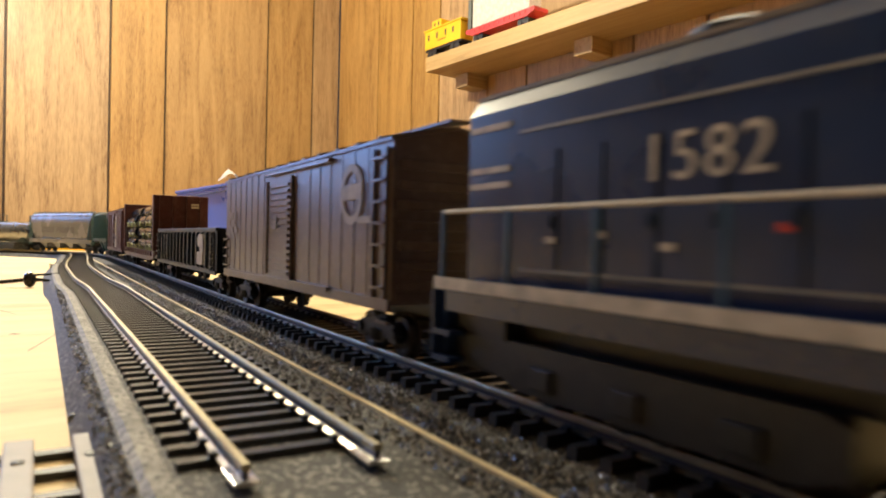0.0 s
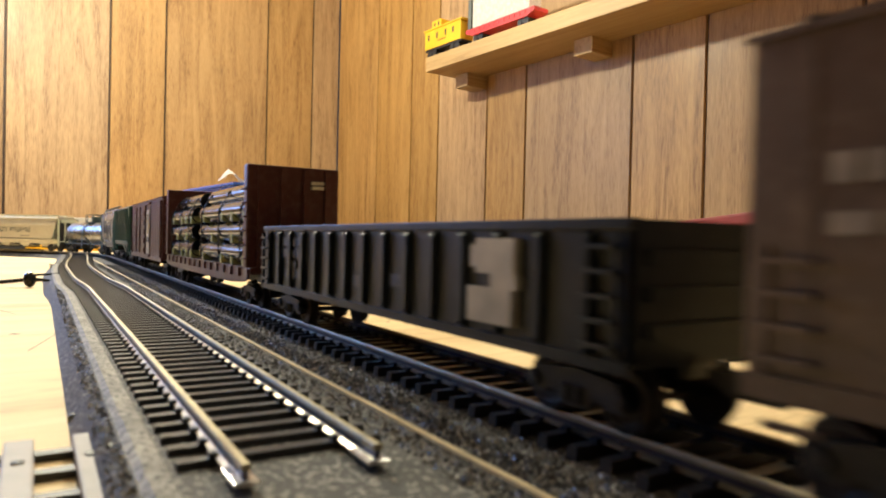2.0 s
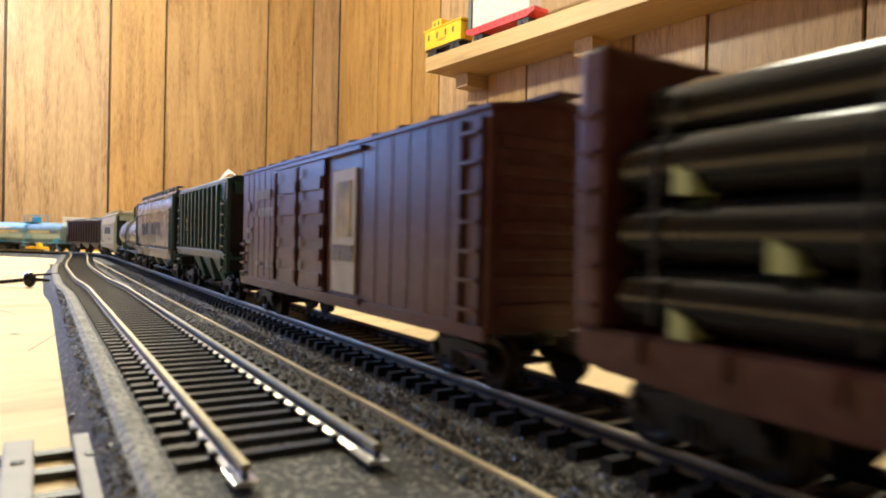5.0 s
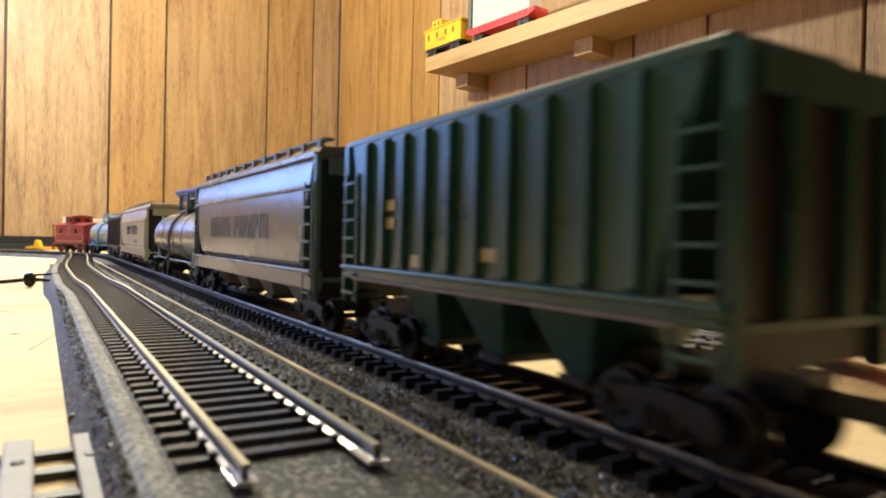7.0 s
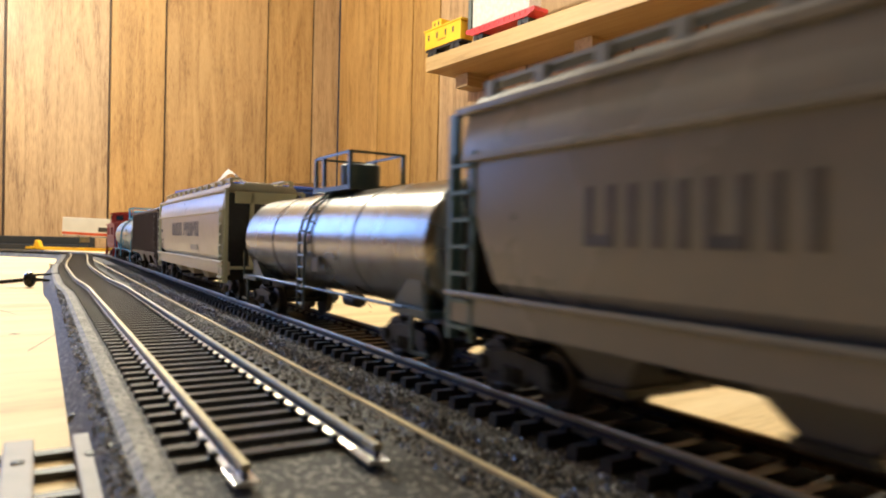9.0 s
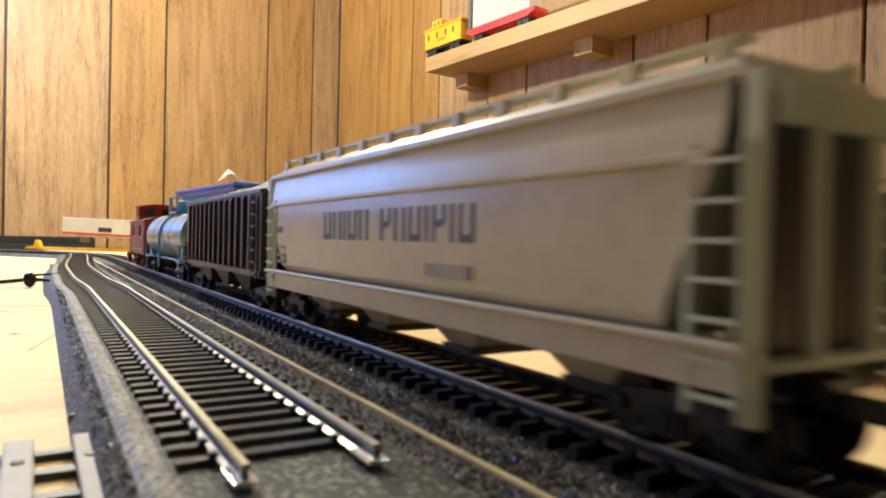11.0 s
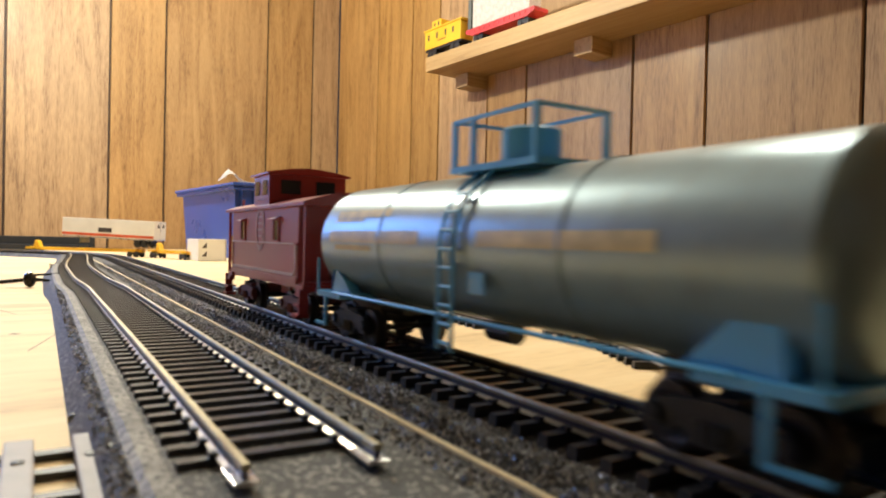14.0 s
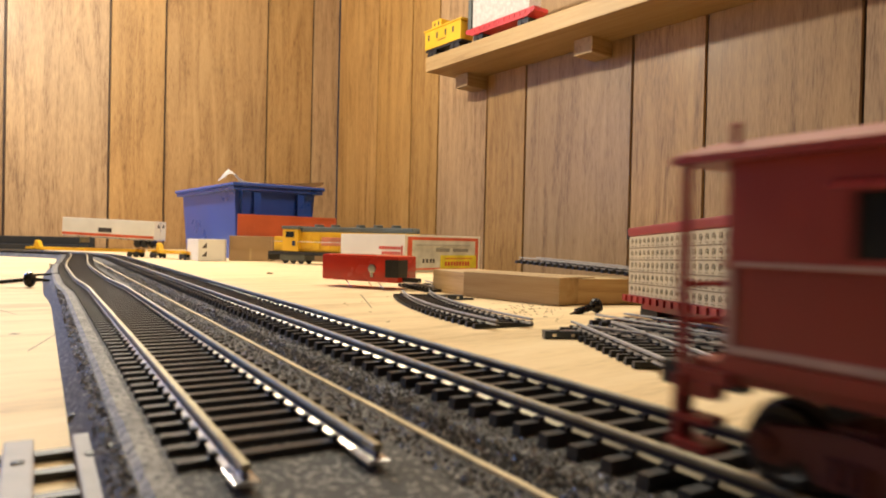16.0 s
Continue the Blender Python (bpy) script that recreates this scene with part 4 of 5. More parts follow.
def tank_car(name, label, L, shell, trim, bands, lettered):
    h = L / 2
    car = car_thing(name, label, "tank car")
    r, zc = 15.4, 26.6
    off = 2 if lettered else 0
    cap = [(0, 2), (0.35, 7), (1.0, 11), (1.9, 13.6), (2.6, 14.7), (3.6, r)]
    prof = cap + [(L - a, b) for a, b in cap[::-1]]
    part("tank", turned(bmesh.new(), prof, (-h, 0, zc), (1, 0, 0), 48), shell, car, "", None, True)
    for x in bands:
        part("seam", turned(bmesh.new(), [(0, r), (0.05, r + 0.25), (0.8, r + 0.25), (0.85, r)], (x, 0, zc), (1, 0, 0), 48), shell, car, "", None, True)
    # platform, dome and railing
    plat = part("platform", bx(-14 + off, 15 + off, -9, 9, zc + r - 0.4, zc + r + 0.9), trim, car)
    part("dome", turned(bmesh.new(), [(0, 6), (7.5, 6), (8, 5.4), (8.2, 2)], (2 + off, 0, zc + r), (0, 0, 1), 24), trim, car, "", None, True)
    for x in (-13 + off, -6 + off, 14 + off):
        for y in (-8.4, 8.4):
            part("rail_post", bx(x - 0.6, x + 0.6, y - 0.5, y + 0.5, zc + r, zc + r + 10.5), trim, plat)
    for y in (-8.4, 8.4):
        part("handrail", bx(-13 + off, 14 + off, y - 0.35, y + 0.35, zc + r + 10, zc + r + 10.7), trim, plat)
    for x in (-13 + off, 14 + off):
        part("handrail", bx(x - 0.35, x + 0.35, -8.4, 8.4, zc + r + 10, zc + r + 10.7), trim, plat)
    # ladders curving over the shell
    for sgn in (-1, 1):
        g = bmesh.new()
        for x in (-5.0 + off, off):
            pts = [(sgn * 6, zc + r + 1.0)] + [(sgn * (r + 1.0) * math.sin(a), zc + (r + 1.0) * math.cos(a)) for a in (0.55, 0.85, 1.15, 1.45, 1.57)] + [(sgn * (r + 1.2), 6.5)]
            for (ya, za), (yb, zb) in zip(pts, pts[1:]):
                rod(g, (x, ya, za), (x, yb, zb), 0.45, seg=6)
        lad = part("ladder", g, trim, car)
        for i in range(9):
            z = 8 + i * 3.6
            y = sgn * (r + 1.1) if z < zc else sgn * math.sqrt(max((r + 1.1) ** 2 - (z - zc) ** 2, 0))
            part("rung", rod(bmesh.new(), (-5.0 + off, y, z), (off, y, z), 0.4, seg=6), trim, lad)
    # end saddles, walkways and corner steps
    for sx in (-1, 1):
        x = sx * (h - 14)
        part("end_platform", bx(min(x - sx * 4, x + sx * 13), max(x - sx * 4, x + sx * 13), -15.5, 15.5, 11.5, 13), trim, car)
        for y in (-13.4, 10.4):
            part("saddle", prism(bmesh.new(), [(x - 7, 13), (x + 7, 13), (x + sx * 6, 21), (x + sx * 2, 21)], y, y + 3, "y"), trim, car)
        for y in (-15.8, 15.0):
            part("step", box(bx(x + sx * 6 - 0.5, x + sx * 6 + 0.5, y, y + 0.8, 3.6, 12), min(x + sx * 6, x + sx * 13), max(x + sx * 6, x + sx * 13), y, y + 0.8, 3.6, 4.4), trim, car)
            part("hand_bar", rod(bmesh.new(), (x + sx * 12, y + 0.4, 12), (x + sx * 12, y + 0.4, 22), 0.4, seg=6), trim, car)
    for y in (-15.3, 15.3):
        part("side_bar", rod(bmesh.new(), (-h + 12, y, 13), (h - 12, y, 13), 0.42, seg=8), trim, car)
        part("placard", bx(4 + off, 9 + off, min(y, y * 1.02), max(y, y * 1.02), 18, 22), BLACK if not lettered else trim, car)
    part("brake_tank", rod(bmesh.new(), (-12, 3, 8.2), (-3, 3, 8.2), 2.2, seg=16), BLACK, car)
    if lettered:
        for sgn in (-1, 1):
            # painted bands wrapped on the shell
            for a0, a1, x0, x1 in ((58, 66, -h + 12, -h + 44), (66.5, 70, -h + 12, -h + 30), (79, 90, -h + 10, -14), (79, 90, 8, h - 24), (92, 97, -h + 14, -h + 36)):
                g = bmesh.new()
                steps = [[g.verts.new((x, sgn * (r + 0.12) * math.sin(radians(a0 + (a1 - a0) * i / 4)), zc + (r + 0.12) * math.cos(radians(a0 + (a1 - a0) * i / 4)))) for x in (x0, x1)] for i in range(5)]
                for p, q in zip(steps, steps[1:]):
                    g.faces.new((p[0], p[1], q[1], q[0]))
                part("lettering", g, GOLD, car, "worn gold lettering band")
    for sx in (-1, 1):
        part("stub_sill", bx(min(sx * (h - 2), sx * (h - 32)), max(sx * (h - 2), sx * (h - 32)), -4, 4, 8.4, 12.5), BLACK, car)
        truck(car, sx * (h - 17))
        coupler(car, sx * h, sx)
    return car, L


def caboose():
    L = 96
    h = L / 2
    car = car_thing("caboose", "glossy dark red model caboose with a rooftop cupola", "caboose")
    body = part("body", bx(-h + 7, h - 7, -14.8, 14.8, 14, 38.2), CABRED, car)
    arch = [(-16.3, 37.4)] + [(-16.3 + 32.6 * i / 10, 38.4 + 3.4 * math.sin(math.pi * i / 10)) for i in range(11)] + [(16.3, 37.4)]
    part("roof", prism(bmesh.new(), arch, -h, h + 1.5), CABRED, car)
    for sgn in (-1, 1):
        y = sgn * 14.8
        part("sill", bx(-h + 7, h - 7, min(y, y + sgn * 0.5), max(y, y + sgn * 0.5), 13.2, 15.0), CABRED, car)
        part("belt_rail", bx(-h + 7, h - 7, min(y, y + sgn * 0.6), max(y, y + sgn * 0.6), 25.2, 26.0), CABRED, car)
        g = bx(-h + 8, h - 12, min(y, y + sgn * 0.35), max(y, y + sgn * 0.35), 15.4, 16.3)
        for i in range(8):
            a0, a1 = radians(-90 + i * 11.25), radians(-90 + (i + 1) * 11.25)
            c = (h - 12, 19.4)
            v = [(c[0] + rr * math.cos(a), c[1] + rr * math.sin(a)) for rr, a in ((4.0, a0), (3.1, a0), (3.1, a1), (4.0, a1))]
            prism(g, v, min(y, y + sgn * 0.35), max(y, y + sgn * 0.35), "y")
        box(g, h - 9.6, h - 8.0, min(y, y + sgn * 0.35), max(y, y + sgn * 0.35), 19.4, 25.2)
        box(g, -h + 7.4, -h + 8.2, min(y, y + sgn * 0.35), max(y, y + sgn * 0.35), 15.4, 25.2)
        box(g, -h + 8.4, h - 9.8, min(y, y + sgn * 0.75), max(y, y + sgn * 0.75), 25.4, 25.9)
        part("white_stripe", g, mat("dull_pink_white", (0.50, 0.33, 0.30), 0.5), car, "worn whitish edge stripe")
        for x in (-24, 19):
            w = part("window", bx(x - 2.6, x + 2.6, min(y - sgn * 0.2, y + sgn * 0.25), max(y - sgn * 0.2, y + sgn * 0.25), 26.6, 33.2), GLASSBLUE, car, "dark window pane")
            part("window_frame", box(box(bx(x - 3.2, x - 2.6, min(y, y + sgn * 0.6), max(y, y + sgn * 0.6), 26, 33.8), x + 2.6, x + 3.2, min(y, y + sgn * 0.6), max(y, y + sgn * 0.6), 26, 33.8), x - 3.2, x + 3.2, min(y, y + sgn * 0.6), max(y, y + sgn * 0.6), 26, 26.6), CABRED, w)
            part("window_hood", prism(bmesh.new(), [(y, 34.6), (y + sgn * 2.4, 33.6), (y + sgn * 2.4, 33.2), (y, 33.8)], x - 4.2, x + 4.2), CABRED, w)
        g = ring(bmesh.new(), -0.8, 30.5, y, 4.1, 5.3, squash=1.5)
        for z in (27.5, 29.8, 32.1, 34.4):
            box(g, -3.6, 2.0, min(y, y + sgn * 0.2), max(y, y + sgn * 0.2), z, z + 0.7)
        part("emblem", g, mat("dim_emblem", (0.40, 0.22, 0.20), 0.5), car, "faded round emblem")
    cup = part("cupola", bx(-8.5, 10, -14.4, 14.4, 39, 50.4), CABRED, car, "", pose(-0.0025, 0, 0))
    carch = [(-15.6, 49.8)] + [(-15.6 + 31.2 * i / 8, 50.4 + 2.0 * math.sin(math.pi * i / 8)) for i in range(9)] + [(15.6, 49.8)]
    part("cupola_roof", prism(bmesh.new(), carch, -10.5, 12), CABRED, cup)
    for sgn in (-1, 1):
        y = sgn * 14.4
        for x in (-4.0, 5.5):
            part("cupola_window", bx(x - 2.6, x + 2.6, min(y - sgn * 0.2, y + sgn * 0.3), max(y - sgn * 0.2, y + sgn * 0.3), 42.6, 47.8), GLASSBLUE, cup, "dark cupola window")
    for x in (-8.5, 10):
        d = 1 if x > 0 else -1
        for y in (-6.5, 6.5):
            part("cupola_window", bx(min(x - d * 0.2, x + d * 0.3), max(x - d * 0.2, x + d * 0.3), y - 3.6, y + 3.6, 43, 48), GLASSBLUE, cup, "blue-reflecting cupola end window")
    bars(car, "lettering", -5, 40.6, -14.5, [1.0] * 6, 0.8, 0.4, mat("dim_emblem", (0.40, 0.22, 0.20), 0.5))
    part("underframe", bx(-h + 2, h - 2, -14.2, 14.2, 11.8, 14), CABRED, car)
    part("brake_gear", bx(-6, 4, -5, 5, 7, 11.6), CABRED, car)
    for sx in (-1, 1):
        x = sx * (h - 1)
        part("end_platform", bx(min(x, x - sx * 7), max(x, x - sx * 7), -15.2, 15.2, 11.4, 13), CABRED, car)
        for y in (-15.0, 14.0):
            part("post", bx(x - 0.5, x + 0.5, y, y + 1.0, 13, 37.6), CABRED, car)
            st = part("steps", bx(min(x, x - sx * 5.5), max(x, x - sx * 5.5), y - 0.6, y + 1.4, 9.6, 11.4), CABRED, car)
            part("step", bx(min(x, x - sx * 5.5), max(x, x - sx * 5.5), y - 1.4, y + 1.8, 6.6, 7.4), CABRED, st)
            part("step", bx(min(x, x - sx * 5.5), max(x, x - sx * 5.5), y - 2.0, y + 1.8, 3.4, 4.4), CABRED, st)
            part("step_side", bx(min(x, x - sx * 1.0), max(x, x - sx * 1.0), y - 1.2, y + 1.6, 3.4, 12), CABRED, st)
        for z in (18, 22.5):
            part("railing", bx(x - 0.4, x + 0.4, -14.2, 14.2, z, z + 0.7), CABRED, car)
        part("brake_wheel_stand", rod(bmesh.new(), (x, 7, 12), (x, 7, 27), 0.5, seg=8), CABRED, car)
        for y in (-10, 10) if sx < 0 else ():
            part("roof_lamp", turned(bmesh.new(), [(0, 0.5), (2.6, 0.5), (2.9, 0.7), (3.4, 0.2)], (x - sx * 3.5, y, 39.6), (0, 0, 1), 10), CABRED, car)
    part("end_door", bx(h - 7.1, h - 6.7, -4.5, 4.5, 14.5, 34), mat("dark_red_door", (0.10, 0.015, 0.013), 0.5), car)
    for x in (-h + 20, h - 20):
        truck(car, x, mat("red_brown_truck", (0.13, 0.03, 0.026), 0.5))
    coupler(car, -h, -1)
    coupler(car, h, 1)
    return car, L


def locomotive():
    L = 226
    h = L / 2
    car = car_thing("diesel_locomotive", "navy blue model diesel locomotive with white stripes", "locomotive")
    part("walkway", bx(-h, h, -17.5, 17.5, 18.6, 20.2), NAVY, car)
    for sgn in (-1, 1):
        y = sgn * 17.5
        part("white_sill_stripe", bx(-h, h, min(y, y + sgn * 0.4), max(y, y + sgn * 0.4), 18.5, 20.7), WORN, car, "dull white sill stripe")
        part("skirt", bx(-h + 4, h - 4, min(y - sgn * 1, y), max(y - sgn * 1, y), 14.6, 18.3), NAVY, car)
    hood = part("hood", prism(bmesh.new(), [(-10.6, 20.2), (-10.6, 51.8), (-8.4, 55.2), (8.4, 55.2), (10.6, 51.8), (10.6, 20.2)], -h + 0.6, h - 52), NAVY, car)
    # lighter brown tone puts the warm lamplight on the hood's top edge
    part("roof_edge", bx(-h + 0.6, h - 52, -8.8, 8.8, 55.0, 55.8), mat("warm_lit_roof", (0.16, 0.13, 0.10), 0.6), car)
    part("cab", bx(h - 52, h - 22, -15.5, 15.5, 20.2, 56.5, bevel=1.0), NAVY, car)
    part("nose", bx(h - 22, h - 8, -11, 11, 20.2, 38, bevel=1.0), NAVY, car)
    for x in (-60, -20, 20):
        part("roof_fan", turned(bmesh.new(), [(0, 7.5), (1.6, 7.5), (2.0, 6.8), (2.0, 2)], (x, 0, 55.6), (0, 0, 1), 24), BLACK, car)
    for sgn in (-1, 1):
        y = sgn * 10.6
        for i in range(13):
            x = -h + 18 + i * 10.4
            part("hood_door", bx(x, x + 9.2, min(y, y + sgn * 0.35), max(y, y + sgn * 0.35), 22, 43), NAVY, hood)
            part("latch", bx(x + 7.6, x + 8.3, min(y, y + sgn * 0.8), max(y, y + sgn * 0.8), 30, 32), NAVY, hood)
        for z in (48.3, 40.4, 37.5):
            part("white_dash", bx(-h + 1.2, -h + 14, min(y, y + sgn * 0.3), max(y, y + sgn * 0.3), z, z + 1.1), WORN, hood, "short dull white stripe")
        part("white_line", bx(-h + 17, h - 54, min(y, y + sgn * 0.3), max(y, y + sgn * 0.3), 46.7, 47.3), mat("dim_stripe", (0.20, 0.20, 0.20), 0.5), hood)
        part("lower_line", bx(-h + 18, h - 56, min(y, y + sgn * 0.5), max(y, y + sgn * 0.5), 22.5, 23.1), mat("dim_stripe", (0.20, 0.20, 0.20), 0.5), hood)
        for k, (x, z, w) in enumerate(((-88, 27.5, 2.2), (-76, 28.4, 1.8), (-64, 26.8, 2.6), (-47, 29.4, 1.8), (-33, 27.2, 2.4), (-14, 28.6, 2.0))):
            part("warning_label", bx(x, x + w, min(y, y + sgn * 0.7), max(y, y + sgn * 0.7), z, z + 1.1), REDPRINT if k == 3 else WORN, hood, "tiny printed label plate")
        # road number on the hood, digit by digit
        for k, digit in enumerate("1582"):
            t = bpy.data.curves.new("number_text", "FONT")
            t.body, t.size, t.extrude, t.align_x = digit, 0.0093, 0.0001, "CENTER"
            tob = new("number_text", t)
            me = bpy.data.meshes.new_from_object(tob)
            bpy.data.objects.remove(tob)
            me.materials.append(WORN)
            nb = new("road_number_digit", me)
            nb.parent = car
            x = -0.0655 + k * 0.0052 * (1 if sgn < 0 else -1) + (0 if sgn < 0 else 0.017)
            nb.matrix_basis = pose(x, y / 1000 + sgn * 0.0005, 0.0364, 90, 0, 0 if sgn < 0 else 180)
            nb["label"] = "dull white painted digit"
        # handrail
        rail = part("handrail", rod(bmesh.new(), (-h + 2, sgn * 17, 33), (h - 56, sgn * 17, 33), 0.45, seg=8), WORN, car, "white handrail")
        for i in range(9):
            x = -h + 2 + i * 20.5
            part("stanchion", rod(bmesh.new(), (x, sgn * 17.2, 20), (x, sgn * 17, 33), 0.5, seg=6), mat("mid_blue_plastic", (0.03, 0.10, 0.22), 0.4), rail)
        for x in (-h + 1.5, h - 4.5):
            g = bx(x - 3, x + 3, min(sgn * 13.6, sgn * 17), max(sgn * 13.6, sgn * 17), 4.6, 5.6)
            box(g, x - 3, x + 3, min(sgn * 13.6, sgn * 17), max(sgn * 13.6, sgn * 17), 9.6, 10.6)
            box(g, x - 3.6, x - 3, min(sgn * 13.6, sgn * 17), max(sgn * 13.6, sgn * 17), 4.6, 18)
            part("step_well", g, NAVY, car)
    # black blocks added below the walkway ends to keep that gap dark
    for x0, x1 in ((-h + 0.6, -h + 17), (h - 17, h - 0.8)):
        part("gap_filler_block", bx(x0, x1, -13, 13, 3.6, 18.4, bevel=0.6), BLACK, car)
    part("fuel_tank", bx(-32, 32, -14.5, 14.5, 5, 14.6, bevel=2.0), BLACK, car)
    part("frame", bx(-h + 4, h - 4, -9, 9, 10, 18.5), BLACK, car)
    for x in (-h + 34, -h + 58, h - 58, h - 34):
        truck(car, x)
    for x0, x1 in ((-h + 16, -h + 76), (h - 76, h - 16)):
        for y in (-13.6, 12.0):
            fr = part("truck_frame", prism(bmesh.new(), [(x0, 9.5), (x0 + 3, 10.6), (x1 - 3, 10.6), (x1, 9.5), (x1, 4.2), (x1 - 5, 2.4), (x0 + 5, 2.4), (x0, 4.2)], y, y + 1.6, "y"), BLACK, car)
            for k in range(3):
                x = x0 + 12 + k * (x1 - x0 - 24) / 2
                part("journal_box", bx(x - 2.4, x + 2.4, min(y, y - 0.8), y + 2.2, 3.6, 7.4, bevel=0.4), BLACK, fr)
        # black block added between the frames so no bright plywood shows through
        part("truck_filler_block", bx(x0 + 2, x1 - 2, -9, 9, 1.8, 11), BLACK, car)
    for x in (-h - 0.4, h - 0.2):
        part("pilot", bx(x, x + 0.8, -15, 15, 4, 18), NAVY, car)
    part("rear_lamp", bx(-h - 0.2, -h + 0.8, -3, 3, 46, 50), STEEL, car, "clear twin headlight glass")
    coupler(car, -h, -1)
    coupler(car, h, 1)
    return car, L


def build_train():
    """Every car with the place of its middle along the line at the start of the clip, in metres."""
    cars = []
    for made, rear in ((locomotive(), -0.115), (brown_boxcar(), -0.290), (gondola(), -0.4745), (pipe_flat(), -0.679), (tuscan_boxcar(), -0.8655), (green_hopper(), -1.009), (grey_hopper(), -1.1985),
                       (tank_car("tank_car", "grimy silver model tank car with dark dome railing", 147, SILVER, mat("dark_teal_plastic", (0.045, 0.075, 0.085), 0.4), (-36, 32), False), -1.352),
                       (cream_hopper(), -1.558), (coal_hopper(), -1.7075),
                       (tank_car("tank_car", "silver-blue model tank car with sky-blue fittings", 147, TANKBLUE, SKYBLUE, (-34, 30), True), -1.877), (caboose(), -1.984)):
        ob, length = made
        cars.append((ob, rear + length / 2000, length / 1000))
    return cars


SPEED = 0.121
TRAIN = build_train()


# ---- things on the table ----
def storage_bin():
    b = thing("storage_bin", "translucent royal blue plastic storage bin with papers on its lid", "storage bin", m=at(-335, 1080, 0, WALL_ANGLE))
    A, B, H = 148.0, 310.0, 113.0
    g = bmesh.new()
    lo = [g.verts.new((x, y, 0.5)) for x, y in ((10, 10), (A - 10, 10), (A - 10, B - 10), (10, B - 10))]
    hi = [g.verts.new((x, y, H)) for x, y in ((3, 3), (A - 3, 3), (A - 3, B - 3), (3, B - 3))]
    for i in range(4):
        j = (i + 1) % 4
        g.faces.new((lo[i], lo[j], hi[j], hi[i]))
    g.faces.new(lo[::-1])
    bmesh.ops.bevel(g, geom=[e for e in g.edges if abs(e.verts[0].co.z - e.verts[1].co.z) > 50], offset=9, segments=4, affect="EDGES")
    bmesh.ops.solidify(g, geom=g.faces[:], thickness=2.0)
    part("body", g, BINBLUE, b, "", None, True)
    part("rim", bx(-5, A + 5, -5, B + 5, H - 1, H + 5, bevel=2.0), BINBLUE, b)
    part("lid", bx(-8, A + 8, -8, B + 8, H + 5.2, H + 11, bevel=2.5), BINBLUE, b)
    part("lid_panel", bx(12, A - 12, 12, B - 12, H + 11, H + 13, bevel=0.8), BINBLUE, b)
    for x in (30, A - 42):
        part("rib", bx(x, x + 12, -3.5, -0.5, 30, H - 4, bevel=1.0), BINBLUE, b)
    # papers lying on the lid
    rnd = random.Random(5)
    g = bmesh.new()
    rows = []
    for i in range(13):
        rows.append([g.verts.new((i * 6.0 + rnd.uniform(-1, 1), j * 8.0, 3 + 27 * math.exp(-((i - 3) / 2.4) ** 2) * (0.5 + 0.5 * j / 8) + rnd.uniform(0, 2.5))) for j in range(9)])
    for a, c in zip(rows, rows[1:]):
        for j in range(8):
            g.faces.new((a[j], a[j + 1], c[j + 1], c[j]))
    bmesh.ops.solidify(g, geom=g.faces[:], thickness=0.5)
    tagged(part("crumpled_paper", g, PAPER, None, "", at(-380, 1145, H + 13.2, WALL_ANGLE - 14)), "crumpled white sheet of paper on the blue bin", "paper")
    g = bmesh.new()
    rows = []
    for i in range(12):
        rows.append([g.verts.new((i * 10.0, j * 13.0, 2 + 6 * (i / 11) ** 2 + 3 * math.sin(i * 0.6) * j / 8 + rnd.uniform(0, 0.8))) for j in range(8)])
    for a, c in zip(rows, rows[1:]):
        for j in range(7):
            g.faces.new((a[j], a[j + 1], c[j + 1], c[j]))
    bmesh.ops.solidify(g, geom=g.faces[:], thickness=1.2)
    tagged(part("cardboard_sheet", g, CARD, None, "", at(-316, 1146, H + 13.2, WALL_ANGLE - 24)), "flat bent brown cardboard on the blue bin", "cardboard")


storage_bin()


def semi_trailer():
    t = thing("semi_trailer", "white model truck trailer with an orange-red stripe", "trailer", m=at(-456, 1060, 26.5, -13.2) @ pose(0, 0, 0, 0, 1.7, 0))
    L = 172
    part("body", bx(-L, 0, 0, 29, 1, 31, bevel=0.6), WHITE, t)
    part("stripe", bx(-L + 0.5, -1, -0.4, 0.1, 3.2, 7.4), mat("orange_red_stripe", (0.62, 0.10, 0.03), 0.5), t, "orange-red stripe")
    part("logo", bx(-103, -78, -0.4, 0.1, 10, 17), PRINT, t, "dark logo block")
    g = ring(bmesh.new(), -90.5, 17, 0, 0.5, 7, 0, 180, 14)
    part("logo_arch", g, mat("olive_print", (0.10, 0.12, 0.05), 0.5), t)
    for y in (7, 19):
        part("door_mark", prism(bmesh.new(), [(y, 21), (y + 6, 21), (y + 3, 27)], 0, 0.4), PRINT, t)
    part("door_bar", bx(0, 0.5, 14.2, 14.8, 2, 30), STEEL, t)
    part("lower_rail", bx(-L, 0, -0.5, 29.5, 0, 1.6), STEEL, t)
    for x in (-32, -19):
        for y in (1, 21):
            part("wheel", turned(bmesh.new(), [(0, 5), (0.6, 5.8), (6.4, 5.8), (7, 5)], (x, y, -5.6), (0, 1, 0), 20), BLACK, t, "black rubber tyre", None, True)
    part("bogie", bx(-42, -10, 7, 22, -6, 0.5), BLACK, t)
    part("landing_leg", bx(-142, -139, 5, 24, -9, 0.5), mat("dull_olive", (0.18, 0.15, 0.07), 0.5), t)


semi_trailer()


